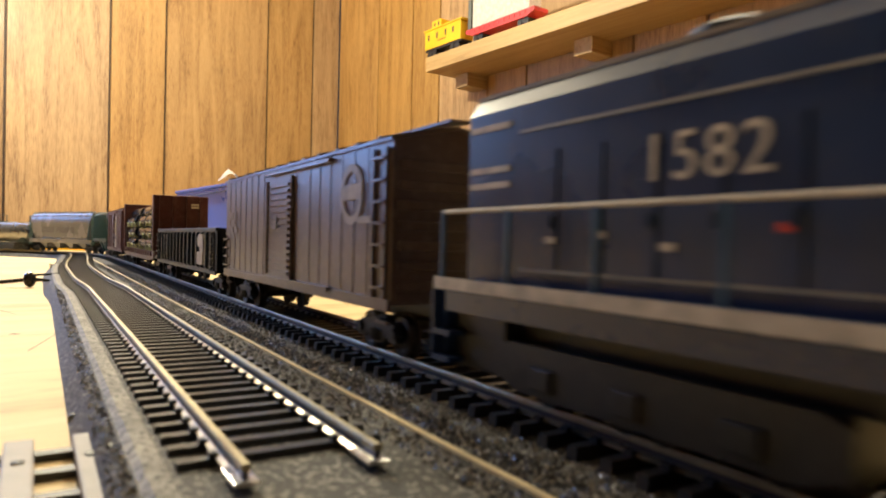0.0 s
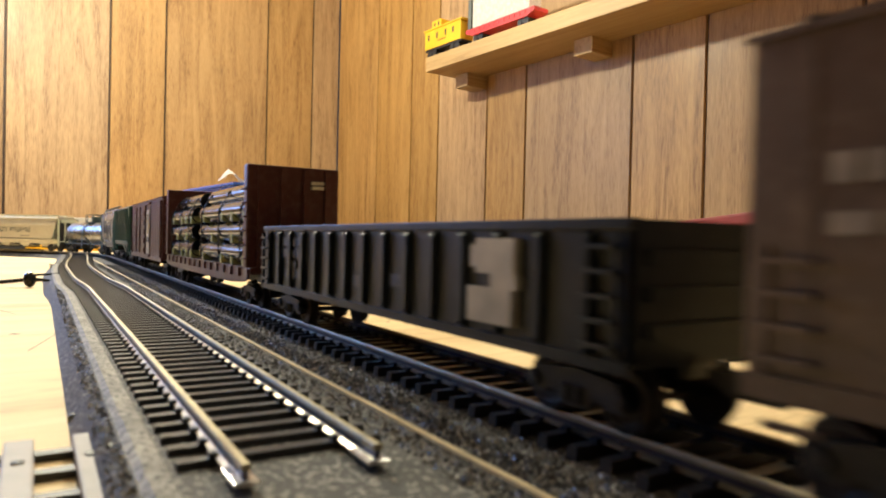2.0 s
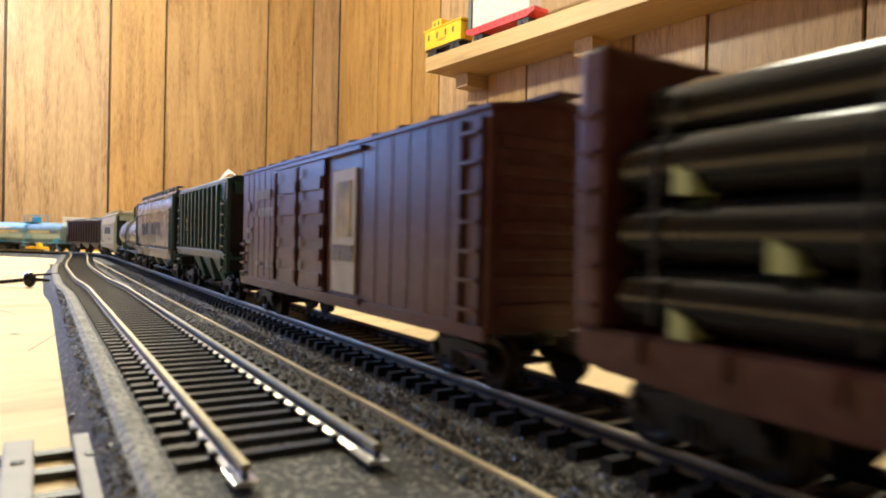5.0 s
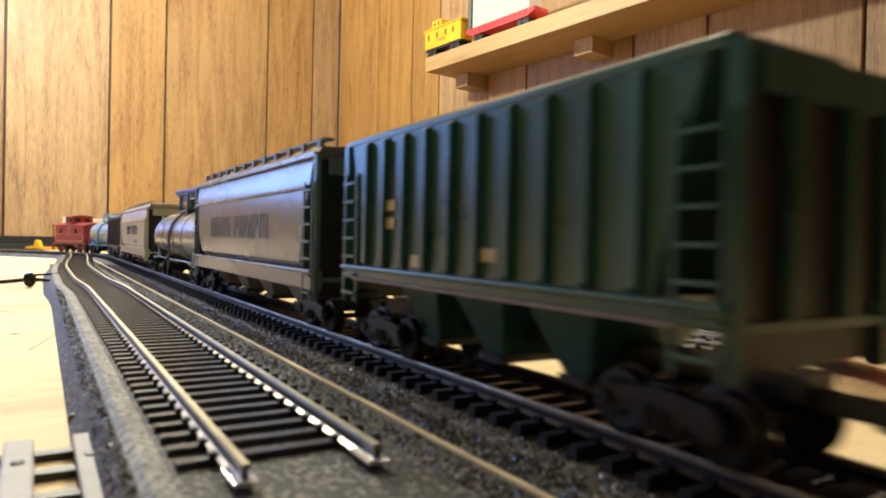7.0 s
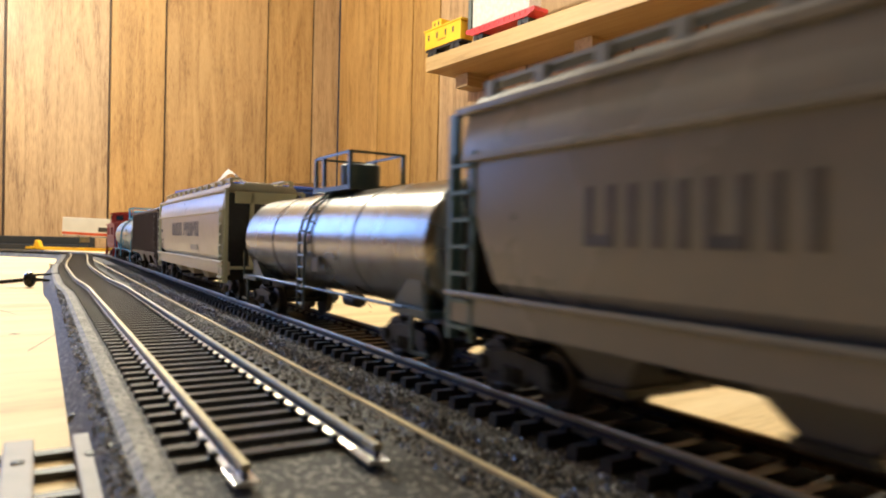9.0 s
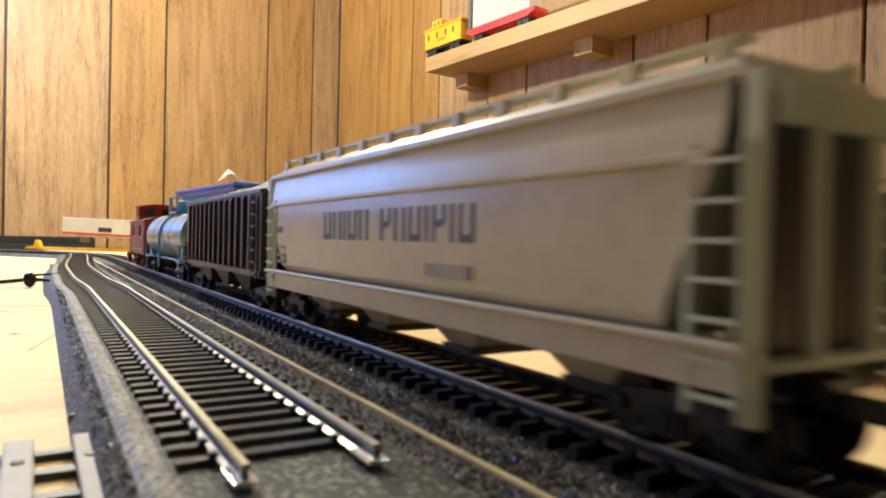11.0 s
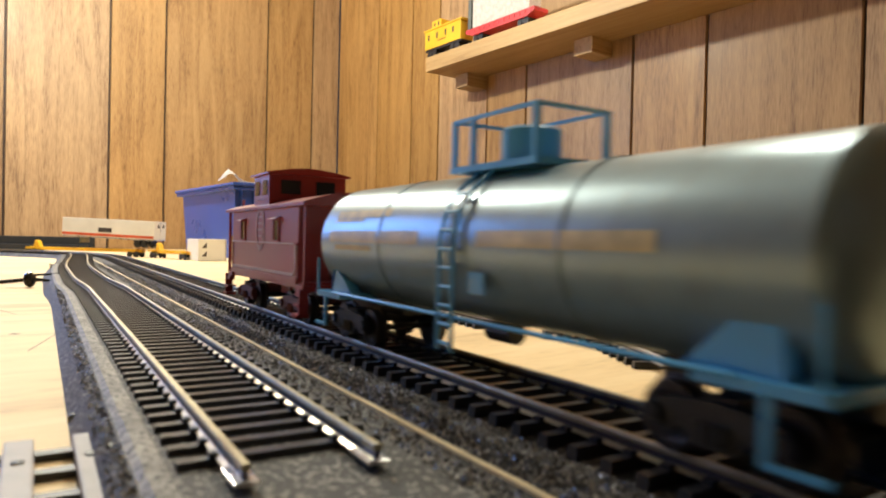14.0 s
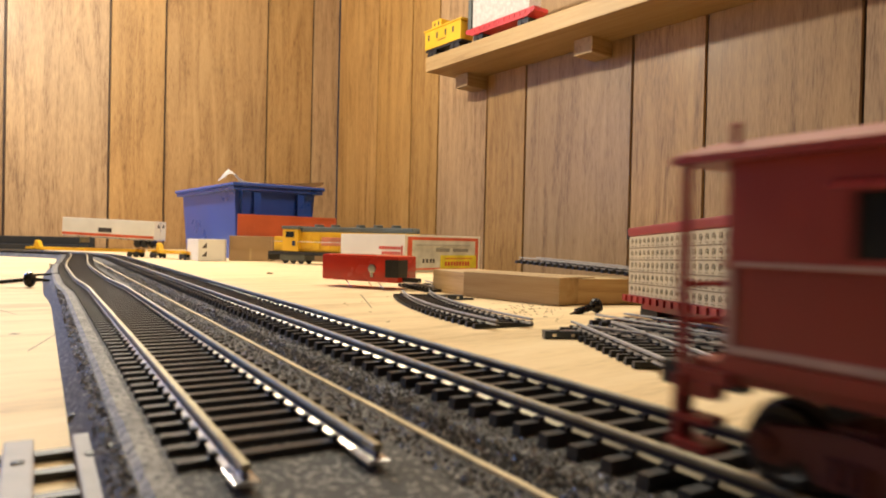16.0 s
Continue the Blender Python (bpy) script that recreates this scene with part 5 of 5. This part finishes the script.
def spine_car(m, L, label):
    c = thing("spine_flatcar", label, "flatcar", m=m)
    part("spine", bx(0, L, -4, 4, 8, 13, bevel=0.6), YELLOW, c)
    for x in (8, L * 0.5, L - 16):
        part("cross_arm", bx(x, x + 9, -14, 14, 10.5, 13.2), YELLOW, c)
    part("hitch", prism(bmesh.new(), [(14, 13), (26, 13), (22, 22), (17, 24)], -4, 4, "y"), YELLOW, c)
    for x in (14, L - 14):
        for d in (-6, 6):
            for y in (-8.4, 6.2):
                part("wheel", turned(bmesh.new(), [(0, 4.6), (2, 4.6), (2.2, 3)], (x + d, y, 4.7), (0, 1, 0), 16), BLACK, c)
        part("truck", bx(x - 8, x + 8, -9.4, 9.4, 4.4, 8), BLACK, c)


spine_car(at(-690, 1118, 0, -11), 215, "yellow model spine flatcar under a white trailer")
spine_car(at(-462, 1074, 0, -40), 118, "yellow model flatcar frame beside the blue bin")


def white_container():
    c = thing("container", "small white model container with dark triangle marks", "container", m=at(-352, 967, 0, WALL_ANGLE))
    part("body", bx(0, 40, 0, 54, 0.4, 32, bevel=0.5), WHITE, c)
    for z in (7, 19):
        part("mark", prism(bmesh.new(), [(5, z), (12, z), (12, z + 8)], -0.4, 0.05, "y"), PRINT, c, "dark triangular mark")
    part("corner_post", bx(38.6, 40.4, -0.5, 2, 0.4, 32), STEEL, c)


white_container()
g_card = thing("cardboard_box", "small brown cardboard box on the table", "box", m=at(-322, 1012, 0, 8))
part("body", bx(0, 62, 0, 60, 0.3, 38, bevel=0.6), CARD, g_card)
part("flap", bx(4, 58, -0.8, -0.1, 20, 37.6), CARD, g_card)
part("seam", bx(30, 33, -0.5, 0.0, 1, 19.8), mat("tan_tape", (0.45, 0.33, 0.18), 0.4), g_card)


def orange_container():
    c = thing("shipping_container", "orange-red corrugated model container on cardboard", "container", m=at(-316, 1030, 38.4, 14) @ pose(0, 0, 0, 0, 1.0, 0))
    part("body", bx(0, 150, 0, 30, 0.4, 33, bevel=0.5), ORANGE, c)
    for i in range(24):
        part("rib", bx(3 + i * 6.2, 6 + i * 6.2, -0.8, 0.1, 5, 31), ORANGE, c)
    part("bottom_rail", bx(0, 150, -1, 0.2, 0, 4.6), ORANGE, c)
    part("top_rail", bx(0, 150, -1, 0.2, 31.2, 33.4), ORANGE, c)
    # it rests on the cardboard box at one end and a second carton at the other
    s = thing("carton", "plain brown carton under an orange container", "box", m=at(-232, 1058, 0, 14))
    part("body", bx(0, 62, 0, 30, 0.3, 36, bevel=0.5), CARD, s)


orange_container()


def parked_diesel():
    c = thing("diesel_locomotive", "parked yellow and grey model diesel locomotive", "locomotive", m=at(-246, 983, 0, -27) @ Matrix.Diagonal((1, 1, 1.17, 1)))
    L = 245
    part("frame", bx(0, L, -14, 14, 11, 15), BLACK, c)
    part("nose", bx(6, 26, -9, 9, 15, 33, bevel=1.2), YELLOW, c)
    part("cab", bx(26, 54, -14, 14, 15, 42, bevel=1.2), YELLOW, c)
    part("cab_roof", bx(24, 56, -14.4, 14.4, 42, 46, bevel=1.0), LOCOGREY, c)
    part("cab_window", bx(32, 47, -14.4, -13.8, 32, 39), GLASSBLUE, c)
    part("hood", bx(54, L - 8, -9.5, 9.5, 15, 39, bevel=0.8), YELLOW, c)
    part("hood_roof", bx(54, L - 8, -9.8, 9.8, 39, 45, bevel=1.6), LOCOGREY, c)
    for x in (80, 108, 150, 178, 206):
        part("fan", turned(bmesh.new(), [(0, 6.5), (2.6, 6.5), (3, 5.4)], (x, 0, 45), (0, 0, 1), 20), LOCOGREY, c)
    for i in range(9):
        part("hood_door", bx(62 + i * 15, 74 + i * 15, -10, -9.3, 18, 36), YELLOW, c)
    part("red_mark", bx(92, 128, -10.3, -9.9, 23, 33), mat("pink_red_decal", (0.62, 0.22, 0.12), 0.5), c)
    part("blue_mark", bx(44, 49, -14.6, -14.0, 22, 28), NAVY, c)
    part("fuel_tank", bx(96, 148, -12, 12, 3, 11, bevel=1.0), LOCOGREY, c)
    part("front_pilot", bx(-1, 0.5, -13, 13, 4, 15), BLACK, c)
    for x in (28, 42, 56, L - 62, L - 48, L - 34):
        for y in (-9.6, 7.4):
            part("wheel", turned(bmesh.new(), [(0, 5.2), (2.2, 5.2), (2.4, 3.4)], (x, y, 5.3), (0, 1, 0), 18), BLACK, c)
    for x0 in (20, L - 70):
        part("truck", bx(x0, x0 + 44, -12, 12, 4, 11, bevel=1.0), LOCOGREY, c)
    part("handrail", rod(bmesh.new(), (8, -13.4, 27), (L - 6, -13.4, 27), 0.5, seg=6), STEEL, c)


parked_diesel()


def label_box():
    c = thing("model_train_box", "white and yellow printed model train carton", "box", m=at(-43, 762, 0, 47))
    part("body", bx(0, 132, 0, 116, 0.3, 43.5, bevel=0.5), mat("white_card", (0.74, 0.70, 0.64), 0.55, 0, 0.05, 30, 0.05), c)
    # printed end and side
    part("red_border", bx(4, 128, -0.35, 0.05, 3, 41), mat("red_border_print", (0.60, 0.10, 0.04), 0.5), c)
    part("grey_field", bx(11, 122, -0.6, -0.2, 5, 37.5), mat("grey_field_print", (0.58, 0.57, 0.52), 0.5), c)
    part("yellow_field", bx(58, 124, -0.85, -0.5, 4, 20), mat("yellow_print", (0.72, 0.60, 0.03), 0.5), c)
    for i, (x0, x1, z, h) in enumerate(((16, 112, 31, 1.6), (50, 74, 24, 4.2), (80, 108, 24, 4.2), (66, 116, 15, 1.8))):
        part("print_line", bx(x0, x1, -1.1, -0.8, z, z + h), mat("faint_grey_print", (0.40, 0.39, 0.36), 0.5) if i == 0 else mat("grey_print", (0.24, 0.23, 0.21), 0.5) if i < 3 else mat("orange_print", (0.6, 0.25, 0.03), 0.5), c)
    for i in range(9):
        part("print_bar", bx(66 + i * 5.2, 69.4 + i * 5.2, -1.1, -0.8, 7, 12.4), mat("red_print", (0.55, 0.05, 0.03), 0.55), c)
    for x in (28, 34, 40, 45):
        part("price_bar", bx(x, x + 3, -0.9, -0.55, 11, 15.6), PRINT, c)
    for k, z in enumerate((26, 20)):
        for i in range(8 - k):
            part("red_print_bar", bx(-0.35, 0.05, 8 + i * 4.6, 11.4 + i * 4.6, z, z + 3.6), REDPRINT, c)
    part("red_tick", bx(-0.35, 0.05, 4, 6.4, 18, 31), REDPRINT, c)


label_box()


def red_car():
    c = thing("toy_car_body", "glossy scarlet plastic model car lying on its side", "model car", m=at(-95, 528, 5.2, -30))
    g = bx(0, 72, 0, 26, 0, 20, bevel=2.4)
    part("body", g, SCARLET, c, "", None, True)
    part("roof_line", bx(2, 70, -0.5, 0.4, 17.4, 18.6), SCARLET, c)
    part("clip", turned(bmesh.new(), [(0, 0.5), (0.3, 3.2), (0.9, 3.4), (1.2, 2.4)], (49, 0.1, 10), (0, -1, 0.0), 18), STEEL, c, "oval chrome clip")
    part("clip_tail", bx(47.6, 50.4, -1.0, 0.2, 3.5, 12), STEEL, c)
    part("window", bx(61, 72.6, -0.6, 12, 4, 17), BLACK, c, "black window block")
    part("coupler", bx(72, 86, 6, 10, 1, 4), BLACK, c)
    for x in (22, 52):
        part("axle_wire", rod(bmesh.new(), (x, 3, 0.4), (x + 10, -3, -4.7), 0.4, seg=6), STEEL, c)
        part("axle_wire", rod(bmesh.new(), (x + 12, 14, 0.4), (x + 12, 20, -4.7), 0.4, seg=6), STEEL, c)


red_car()


def wood_block(label, x, y, turn, l, w, h, z=0.0):
    b = tagged(part("wood_block", bx(0, l, 0, w, 0.2, h, bevel=0.5), PINE, None, "", at(x, y, z, turn)), label, "wood block", "wood offcuts")
    return b


wood_block("sawn pine offcut block with visible grain", 14, 453, -46.5, 80, 36, 17)
wood_block("short pine offcut against a longer block", -7, 498, -63.5, 49, 40, 16.2)
wood_block("pine offcut lying in shade", 74, 405, 18, 60, 45, 16)


def track_piece(name, label, m, L, curve=0.0):
    """A loose length of sectional track on the table; curve is its radius in millimetres, or 0."""
    t = thing(name, label, "track piece", "loose track pieces", m)
    def spot(s):
        if not curve:
            return Vector((s / 1000, 0)), 0.0
        a = s / curve
        return Vector((curve * math.sin(a), curve * (1 - math.cos(a)))) / 1000, a
    pts = [spot(L * i / 14) for i in range(15)]
    drop = -4.8
    for r in (-8.8, 8.8):
        rl = part("rail", sweep(bmesh.new(), [(u + r, v + drop) for u, v in RAIL_FOOT], pts), LOOSE_RAIL, t)
        part("rail_head", sweep(bmesh.new(), [(u + r, v + drop) for u, v in RAIL_HEAD], pts), LOOSE_RAIL, rl)
    me = TIE_LOOSE
    n = int(L / 6.6)
    for i in range(n):
        p, h = spot(3.3 + i * 6.6)
        ob = new("tie", me)
        ob.parent = t
        ob.matrix_basis = pose(p.x, p.y, drop / 1000, 0, 0, math.degrees(h))
    return t


TIE_LOOSE = tie_mesh(BLACK)
LOOSE_RAIL = mat("dull_grey_rail", (0.38, 0.355, 0.32), 0.55, 0.6, 0.2, 150)
track_piece("curved_track_piece", "loose curved section of grey-railed track", at(-17, 440, 0, -84), 164, 420)
track_piece("straight_track_piece", "loose straight track section leaning on offcuts", at(66, 520, 21.5, -56) @ pose(0, 0, 0, 0, 2.0, 0), 170)
track_piece("short_track_piece", "loose bit of track beside a red flatcar", at(80, 318, 0, -62), 92)
track_piece("rerailer_track", "short loose track section with dark ties", at(66, 276, 0, -52), 70)
cl = thing("track_clip", "blue-black plastic track clip on the plywood", "clip", m=at(40, 259, 0, 5))
part("plate", bx(0, 15, 0, 5, 0.1, 3.2, bevel=0.4), mat("blue_black_plastic", (0.02, 0.035, 0.06), 0.3), cl)
for x in (3, 10.5):
    part("contact", bx(x, x + 1.6, -0.3, 0.2, 1.0, 2.2), STEEL, cl)
part("tongue", bx(15, 22, 1, 4, 0.1, 1.2), BLACK, cl)


c2 = copy_thing(cl, at(-1, 421, 0, 12))
c2["label"] = "blue-black plastic track clip beside a sawn block"


def crumbs():
    """Sawdust and bark crumbs strewn over the bare plywood."""
    rnd = random.Random(21)
    g = bmesh.new()
    for i in range(170):
        k = rnd.random()
        if k < 0.45:
            x, y = rnd.gauss(48, 10), rnd.gauss(372, 20)
        elif k < 0.75:
            x, y = rnd.uniform(-60, 90), rnd.uniform(300, 700)
        else:
            x, y = rnd.uniform(-260, -70), rnd.uniform(150, 420)
            if x > -0.6 * y + 5 or Vector((x, y)).dot(NRM) > -22:
                continue
        r = rnd.uniform(0.15, 0.4)
        box(g, x - r, x + r * 1.6, y - r, y + r, 0.02, r * 0.9)
    tagged(part("sawdust_crumbs", g, mat("dark_bark_crumb", (0.17, 0.10, 0.05), 0.8)), "dark sawdust crumbs strewn on the plywood", "crumbs", kind="stuff")


crumbs()
track_piece("turnout_piece", "loose grey turnout section with thick black ties", at(64, 285, 0, -84), 92, 0)
track_piece("stub_track_piece", "short grey stub of loose track under a toy car", at(-22, 545, 0, -72), 66, 500)


def screw(label, m, length, head):
    s = thing("wood_screw", label, "screw", "loose screws", m)
    part("head", turned(bmesh.new(), [(-head * 0.75, head * 0.3), (-head * 0.6, head * 0.72), (-head * 0.2, head), (head * 0.25, head * 0.92), (head * 0.6, head * 0.4)], (0, 0, 0), (1, 0, 0), 20), SCREW, s, "", None, True)
    part("tip", rod(bmesh.new(), (-length, 0, 0), (-length - 4, 0, 0), 0.9, 0.15), SCREW, s)
    g = rod(bmesh.new(), (-head * 0.5, 0, 0), (-length, 0, 0), 1.2, 1.0, 12)
    n = int(length / 1.7)
    sh = part("shank", g, SCREW, s)
    for i in range(n):
        x = -head - 1 - i * 1.7
        if x < -length:
            break
        part("thread", turned(bmesh.new(), [(0, 1.1), (0.35, 2.0), (0.7, 1.1)], (x, 0, 0), (1, 0.14, 0), 14), SCREW, sh)


screw("black round-headed wood screw lying on plywood", at(-274, 447, 5.4, 20) @ pose(0, 0, 0, 0, -6, 0), 40, 5.2)
part("nub", rod(bmesh.new(), (-272, 449, 5.2), (-261, 453, 4.2), 1.4, 0.5), SCREW, None)
bpy.data.objects["nub"].name = "screw_point"
tagged(bpy.data.objects["screw_point"], "black pointed metal tip beside a screw", "screw")
screw("short black screw with a round head", at(83, 360, 4.4, 25) @ pose(0, 0, 0, 0, -14, 0), 14, 4.2)


def n_track():
    zinc = mat("dull_zinc_rail", (0.40, 0.37, 0.36), 0.55, 0.0, 0.2, 150)
    t = thing("narrow_track_end", "end of a small-gauge track with grey rails and black ties", "track piece", "loose track pieces", at(-67.5, 117, 0, -58.7))
    for y in (-4.8, 4.8):
        r = part("rail", bx(6, 42, y - 2.1, y + 2.1, 1.4, 3.0, bevel=0.4), zinc, t)
        part("rivet", turned(bmesh.new(), [(0, 0.9), (0.25, 0.9), (0.35, 0.4)], (19, y, 3.0), (0, 0, 1), 12), BLACK, r)
        part("rail_web", bx(6, 42, y - 0.6, y + 0.6, 0.3, 1.5), zinc, r)
    for x in (9, 19, 30):
        part("tie", bx(x - 1.3, x + 1.3, -20, 7.4, 0.1, 1.35), BLACK, t)


n_track()
# raised black disc that stands in for a small knot hole
tagged(part("peg", turned(bmesh.new(), [(0, 1.0), (1.2, 1.0), (1.6, 0.5)], (-71.5, 131, 0.05), (0, 0, 1), 14), BLACK), "tiny raised black dot standing in for a knot in the plywood", "peg")
tagged(part("bark_chip", bx(-3, 3, -1, 1, 0.1, 1.4, bevel=0.3), mat("brown_knot", (0.16, 0.09, 0.04), 0.7), None, "", at(-174, 678, 0, 10)), "dark flat wood chip on the plywood", "wood chip")
tagged(part("nail", rod(bmesh.new(), (-301, 486, 5.4), (-286, 506, 6.2), 1.0, 0.7), SCREW), "dark nail lying on the edge of the roadbed", "nail")


def edging():
    g = bx(0, 700, 0, 40, 0.2, 28, bevel=2.0)
    e = thing("edging_strip", "long matt black foam strip lying along the wall", "foam strip", m=at(-1390, 1160, 0, WALL_ANGLE - 12))
    part("strip", g, mat("matt_black_foam", (0.018, 0.017, 0.018), 0.85), e)
    part("lower_strip", bx(0, 690, -22, -0.4, 0.2, 12, bevel=1.5), mat("matt_black_foam", (0.018, 0.017, 0.018), 0.85), e)


edging()


def lumber_flat():
    c = thing("lumber_flatcar", "red model flatcar with printed bundles of lumber", "freight car", m=at(121, 272, 0, -86.5) @ pose(0, 0, 0, 0, -1.6, 0))
    L = 196
    h = L / 2
    part("deck", bx(-h, h, -16, 16, 9.5, 13), SCARLET_DARK, c)
    for i in range(22):
        x = -h + 6 + i * (L - 12) / 21
        part("stake_pocket", bx(x - 1.6, x + 1.6, -17, -15.8, 9.8, 12.8), SCARLET_DARK, c)
    part("lower_sill", bx(-h + 20, h - 20, -12, 12, 6.5, 9.5), SCARLET_DARK, c)
    load = part("lumber_load", bx(-h + 6, h - 6, -14.5, 14.5, 13.2, 44), LUMBER, c, "cream wrapped lumber with dark repeated print")
    for i in range(4):
        z = 19 + i * 6.2
        part("gap_line", bx(-h + 6, h - 6, -14.8, -14.3, z, z + 0.5), mat("tan_shadow_gap", (0.30, 0.23, 0.14), 0.7), load)
    rnd = random.Random(2)
    for row in range(5):
        for i in range(30):
            x = -h + 9 + i * (L - 20) / 30
            z = 14.9 + row * 6.2
            g = ring(bmesh.new(), x + 1.9, z + 1.5, -14.45, 0.95, 1.55, rnd.uniform(-60, -30), rnd.uniform(200, 300), 9)
            box(g, x + 1.2, x + 2.6, -14.8, -14.4, z + 1.1, z + 1.8)
            box(g, x + 0.4, x + rnd.uniform(2.6, 3.8), -14.8, -14.4, z - 1.0, z - 0.6)
            part("print_mark", g, mat("olive_print_mark", (0.33, 0.27, 0.16), 0.6), load)
    part("top_cover", bx(-h + 4, h - 4, -15, 15, 44.2, 49, bevel=1.0), SCARLET_DARK, c, "dull red top cover")
    bk = part("bulkhead", bx(h - 5, h, -16, 16, 13, 49.5, bevel=0.6), mat("dark_green_plastic", (0.02, 0.035, 0.03), 0.45), c, "dark green ribbed end bulkhead")
    for k in range(6):
        part("bulkhead_rib", bx(h - 5.6, h + 0.6, -16.6, 16.6, 16 + k * 5.6, 18 + k * 5.6), mat("dark_green_plastic", (0.02, 0.035, 0.03), 0.45), bk)
    part("end_strap", bx(-h + 2.6, -h + 5.8, -15, 15, 42.5, 48.6, bevel=0.4), BLACK, c)
    for x in (-h + 26, h - 40):
        part("truck", bx(x - 10, x + 10, -11, 11, 3.5, 7.0), BLACK, c)
        for d in (-7, 7):
            for y in (-11, 8.6):
                part("wheel", turned(bmesh.new(), [(0, 4.6), (2, 4.6), (2.4, 3)], (x + d, y, 4.6), (0, 1, 0), 18), BLACK, c)


SCARLET_DARK = mat("dull_red_plastic", (0.34, 0.030, 0.026), 0.42, 0, 0.2, 30, 0.06)
lumber_flat()


# ---- the shelf and what stands on it ----
def wall_shelf():
    s = thing("wall_shelf", "thick pale pine shelf board on wooden blocks", "shelf", m=in_room(0, 0))
    part("board", bx(-122, -0.5, -2700, -626, 403, 434, bevel=1.5), PINE_LONG, s)
    for y in (-689, -1035, -1560, -2060):
        part("bracket", bx(-55, -0.8, y, y + 42, 374, 402.8, bevel=1.0), PINE, s, "pine support block under the shelf")


PINE_LONG = wood("pine_shelf_board", (0.46, 0.27, 0.10), (0.60, 0.38, 0.15), (0.66, 0.45, 0.20), 0.5, (30, 1.2, 30), 2.0)
wall_shelf()


def shelf_caboose():
    c = thing("toy_caboose", "bright yellow model caboose on the shelf", "caboose", m=in_room(-0.104, -0.682, 0.434, -90) @ Matrix.Diagonal((1.15, 1.1, 1.4, 1)))
    part("body", bx(-54, 54, -15, 15, 12, 40, bevel=0.6), YELLOW, c)
    part("roof", bx(-58, 58, -16.5, 16.5, 40, 42.4, bevel=0.6), YELLOW, c)
    part("cupola", bx(-36, -8, -12, 12, 42.4, 54, bevel=0.6), YELLOW, c)
    for x in (-42, -16, 10, 32):
        part("window", bx(x - 2.2, x + 2.2, -15.4, -14.6, 25, 34), PRINT, c, "dark window slot")
    for x in (-28, -16):
        part("cupola_window", bx(x - 2.2, x + 2.2, -12.4, -11.6, 45, 51), PRINT, c)
    bars(c, "lettering", -14, 20, -15, [2.2] * 9, 2.0, 0.6, mat("brown_print", (0.30, 0.12, 0.02), 0.6))
    part("underframe", bx(-54, 54, -13, 13, 9, 12), BLACK, c)
    for x in (-34, 34):
        part("truck", bx(x - 13, x + 13, -11.5, 11.5, 3, 9, bevel=0.8), BLACK, c)
        for d in (-8, 8):
            for y in (-12.2, 9.8):
                part("wheel", turned(bmesh.new(), [(0, 5), (2, 5), (2.4, 3)], (x + d, y, 5.0), (0, 1, 0), 18), BLACK, c)
    part("coupler", bx(-64, -54, -2, 2, 6, 9), BLACK, c)


def shelf_flatcar():
    c = thing("toy_hopper", "red model flatcar carrying a speckled white load", "freight car", m=in_room(-0.104, -0.860, 0.434, -90) @ Matrix.Diagonal((1.1, 1.1, 1.4, 1)))
    part("deck", prism(bmesh.new(), [(-88, 14), (-70, 9), (70, 9), (88, 14), (88, 19), (-88, 19)], -16, 16, "y"), mat("bright_red_plastic", (0.56, 0.045, 0.05), 0.4), c)
    for i in range(13):
        part("stake_pocket", bx(-78 + i * 13, -75 + i * 13, -17, -15.8, 13, 17.5), mat("bright_red_plastic", (0.56, 0.045, 0.05), 0.4), c)
    part("load", bx(-72, 74, -14, 14, 19.2, 60, bevel=1.5), mat("speckled_white_load", (0.62, 0.58, 0.52), 0.6, 0, 0.2, 160, 0.4, (0.30, 0.24, 0.18), 0.8), c, "speckled white load")
    part("bulkhead", bx(-84, -76, -15, 15, 19, 62, bevel=0.6), LOCOGREY, c)
    for x in (-58, 58):
        part("truck", bx(x - 13, x + 13, -11.5, 11.5, 3, 9, bevel=0.8), BLACK, c)
        for d in (-8, 8):
            for y in (-12.2, 9.8):
                part("wheel", turned(bmesh.new(), [(0, 5), (2, 5), (2.4, 3)], (x + d, y, 5.0), (0, 1, 0), 18), BLACK, c)


shelf_caboose()
shelf_flatcar()


def motions():
    """The train runs along the line at nearly one speed; each car rides on its two trucks."""
    drift = ((0.0, 0.003), (0.5, -0.001), (1.0, 0.002), (4.0, 0.002), (6.5, -0.001), (9.0, -0.001), (11.5, 0.0), (15.2, 0.0), (15.5, -0.004), (16.0, -0.009))
    def lead(t):
        for (t0, d0), (t1, d1) in zip(drift, drift[1:]):
            if t <= t1:
                k = (t - t0) / (t1 - t0)
                return d0 + (d1 - d0) * k * k * (3 - 2 * k)
        return drift[-1][1]
    for ob, mid, length in TRAIN:
        rows = []
        half = length * 0.34
        for i in range(0, 65):
            t = i / 4
            s = mid + SPEED * t + lead(t)
            p, q = main_at(s - half)[0], main_at(s + half)[0]
            o, w = (p + q) / 2, q - p
            rows.append((t, pose(o.x, o.y, RAIL_Z, 0, 0, math.degrees(math.atan2(w.y, w.x)))))
        walk(ob, rows)


motions()
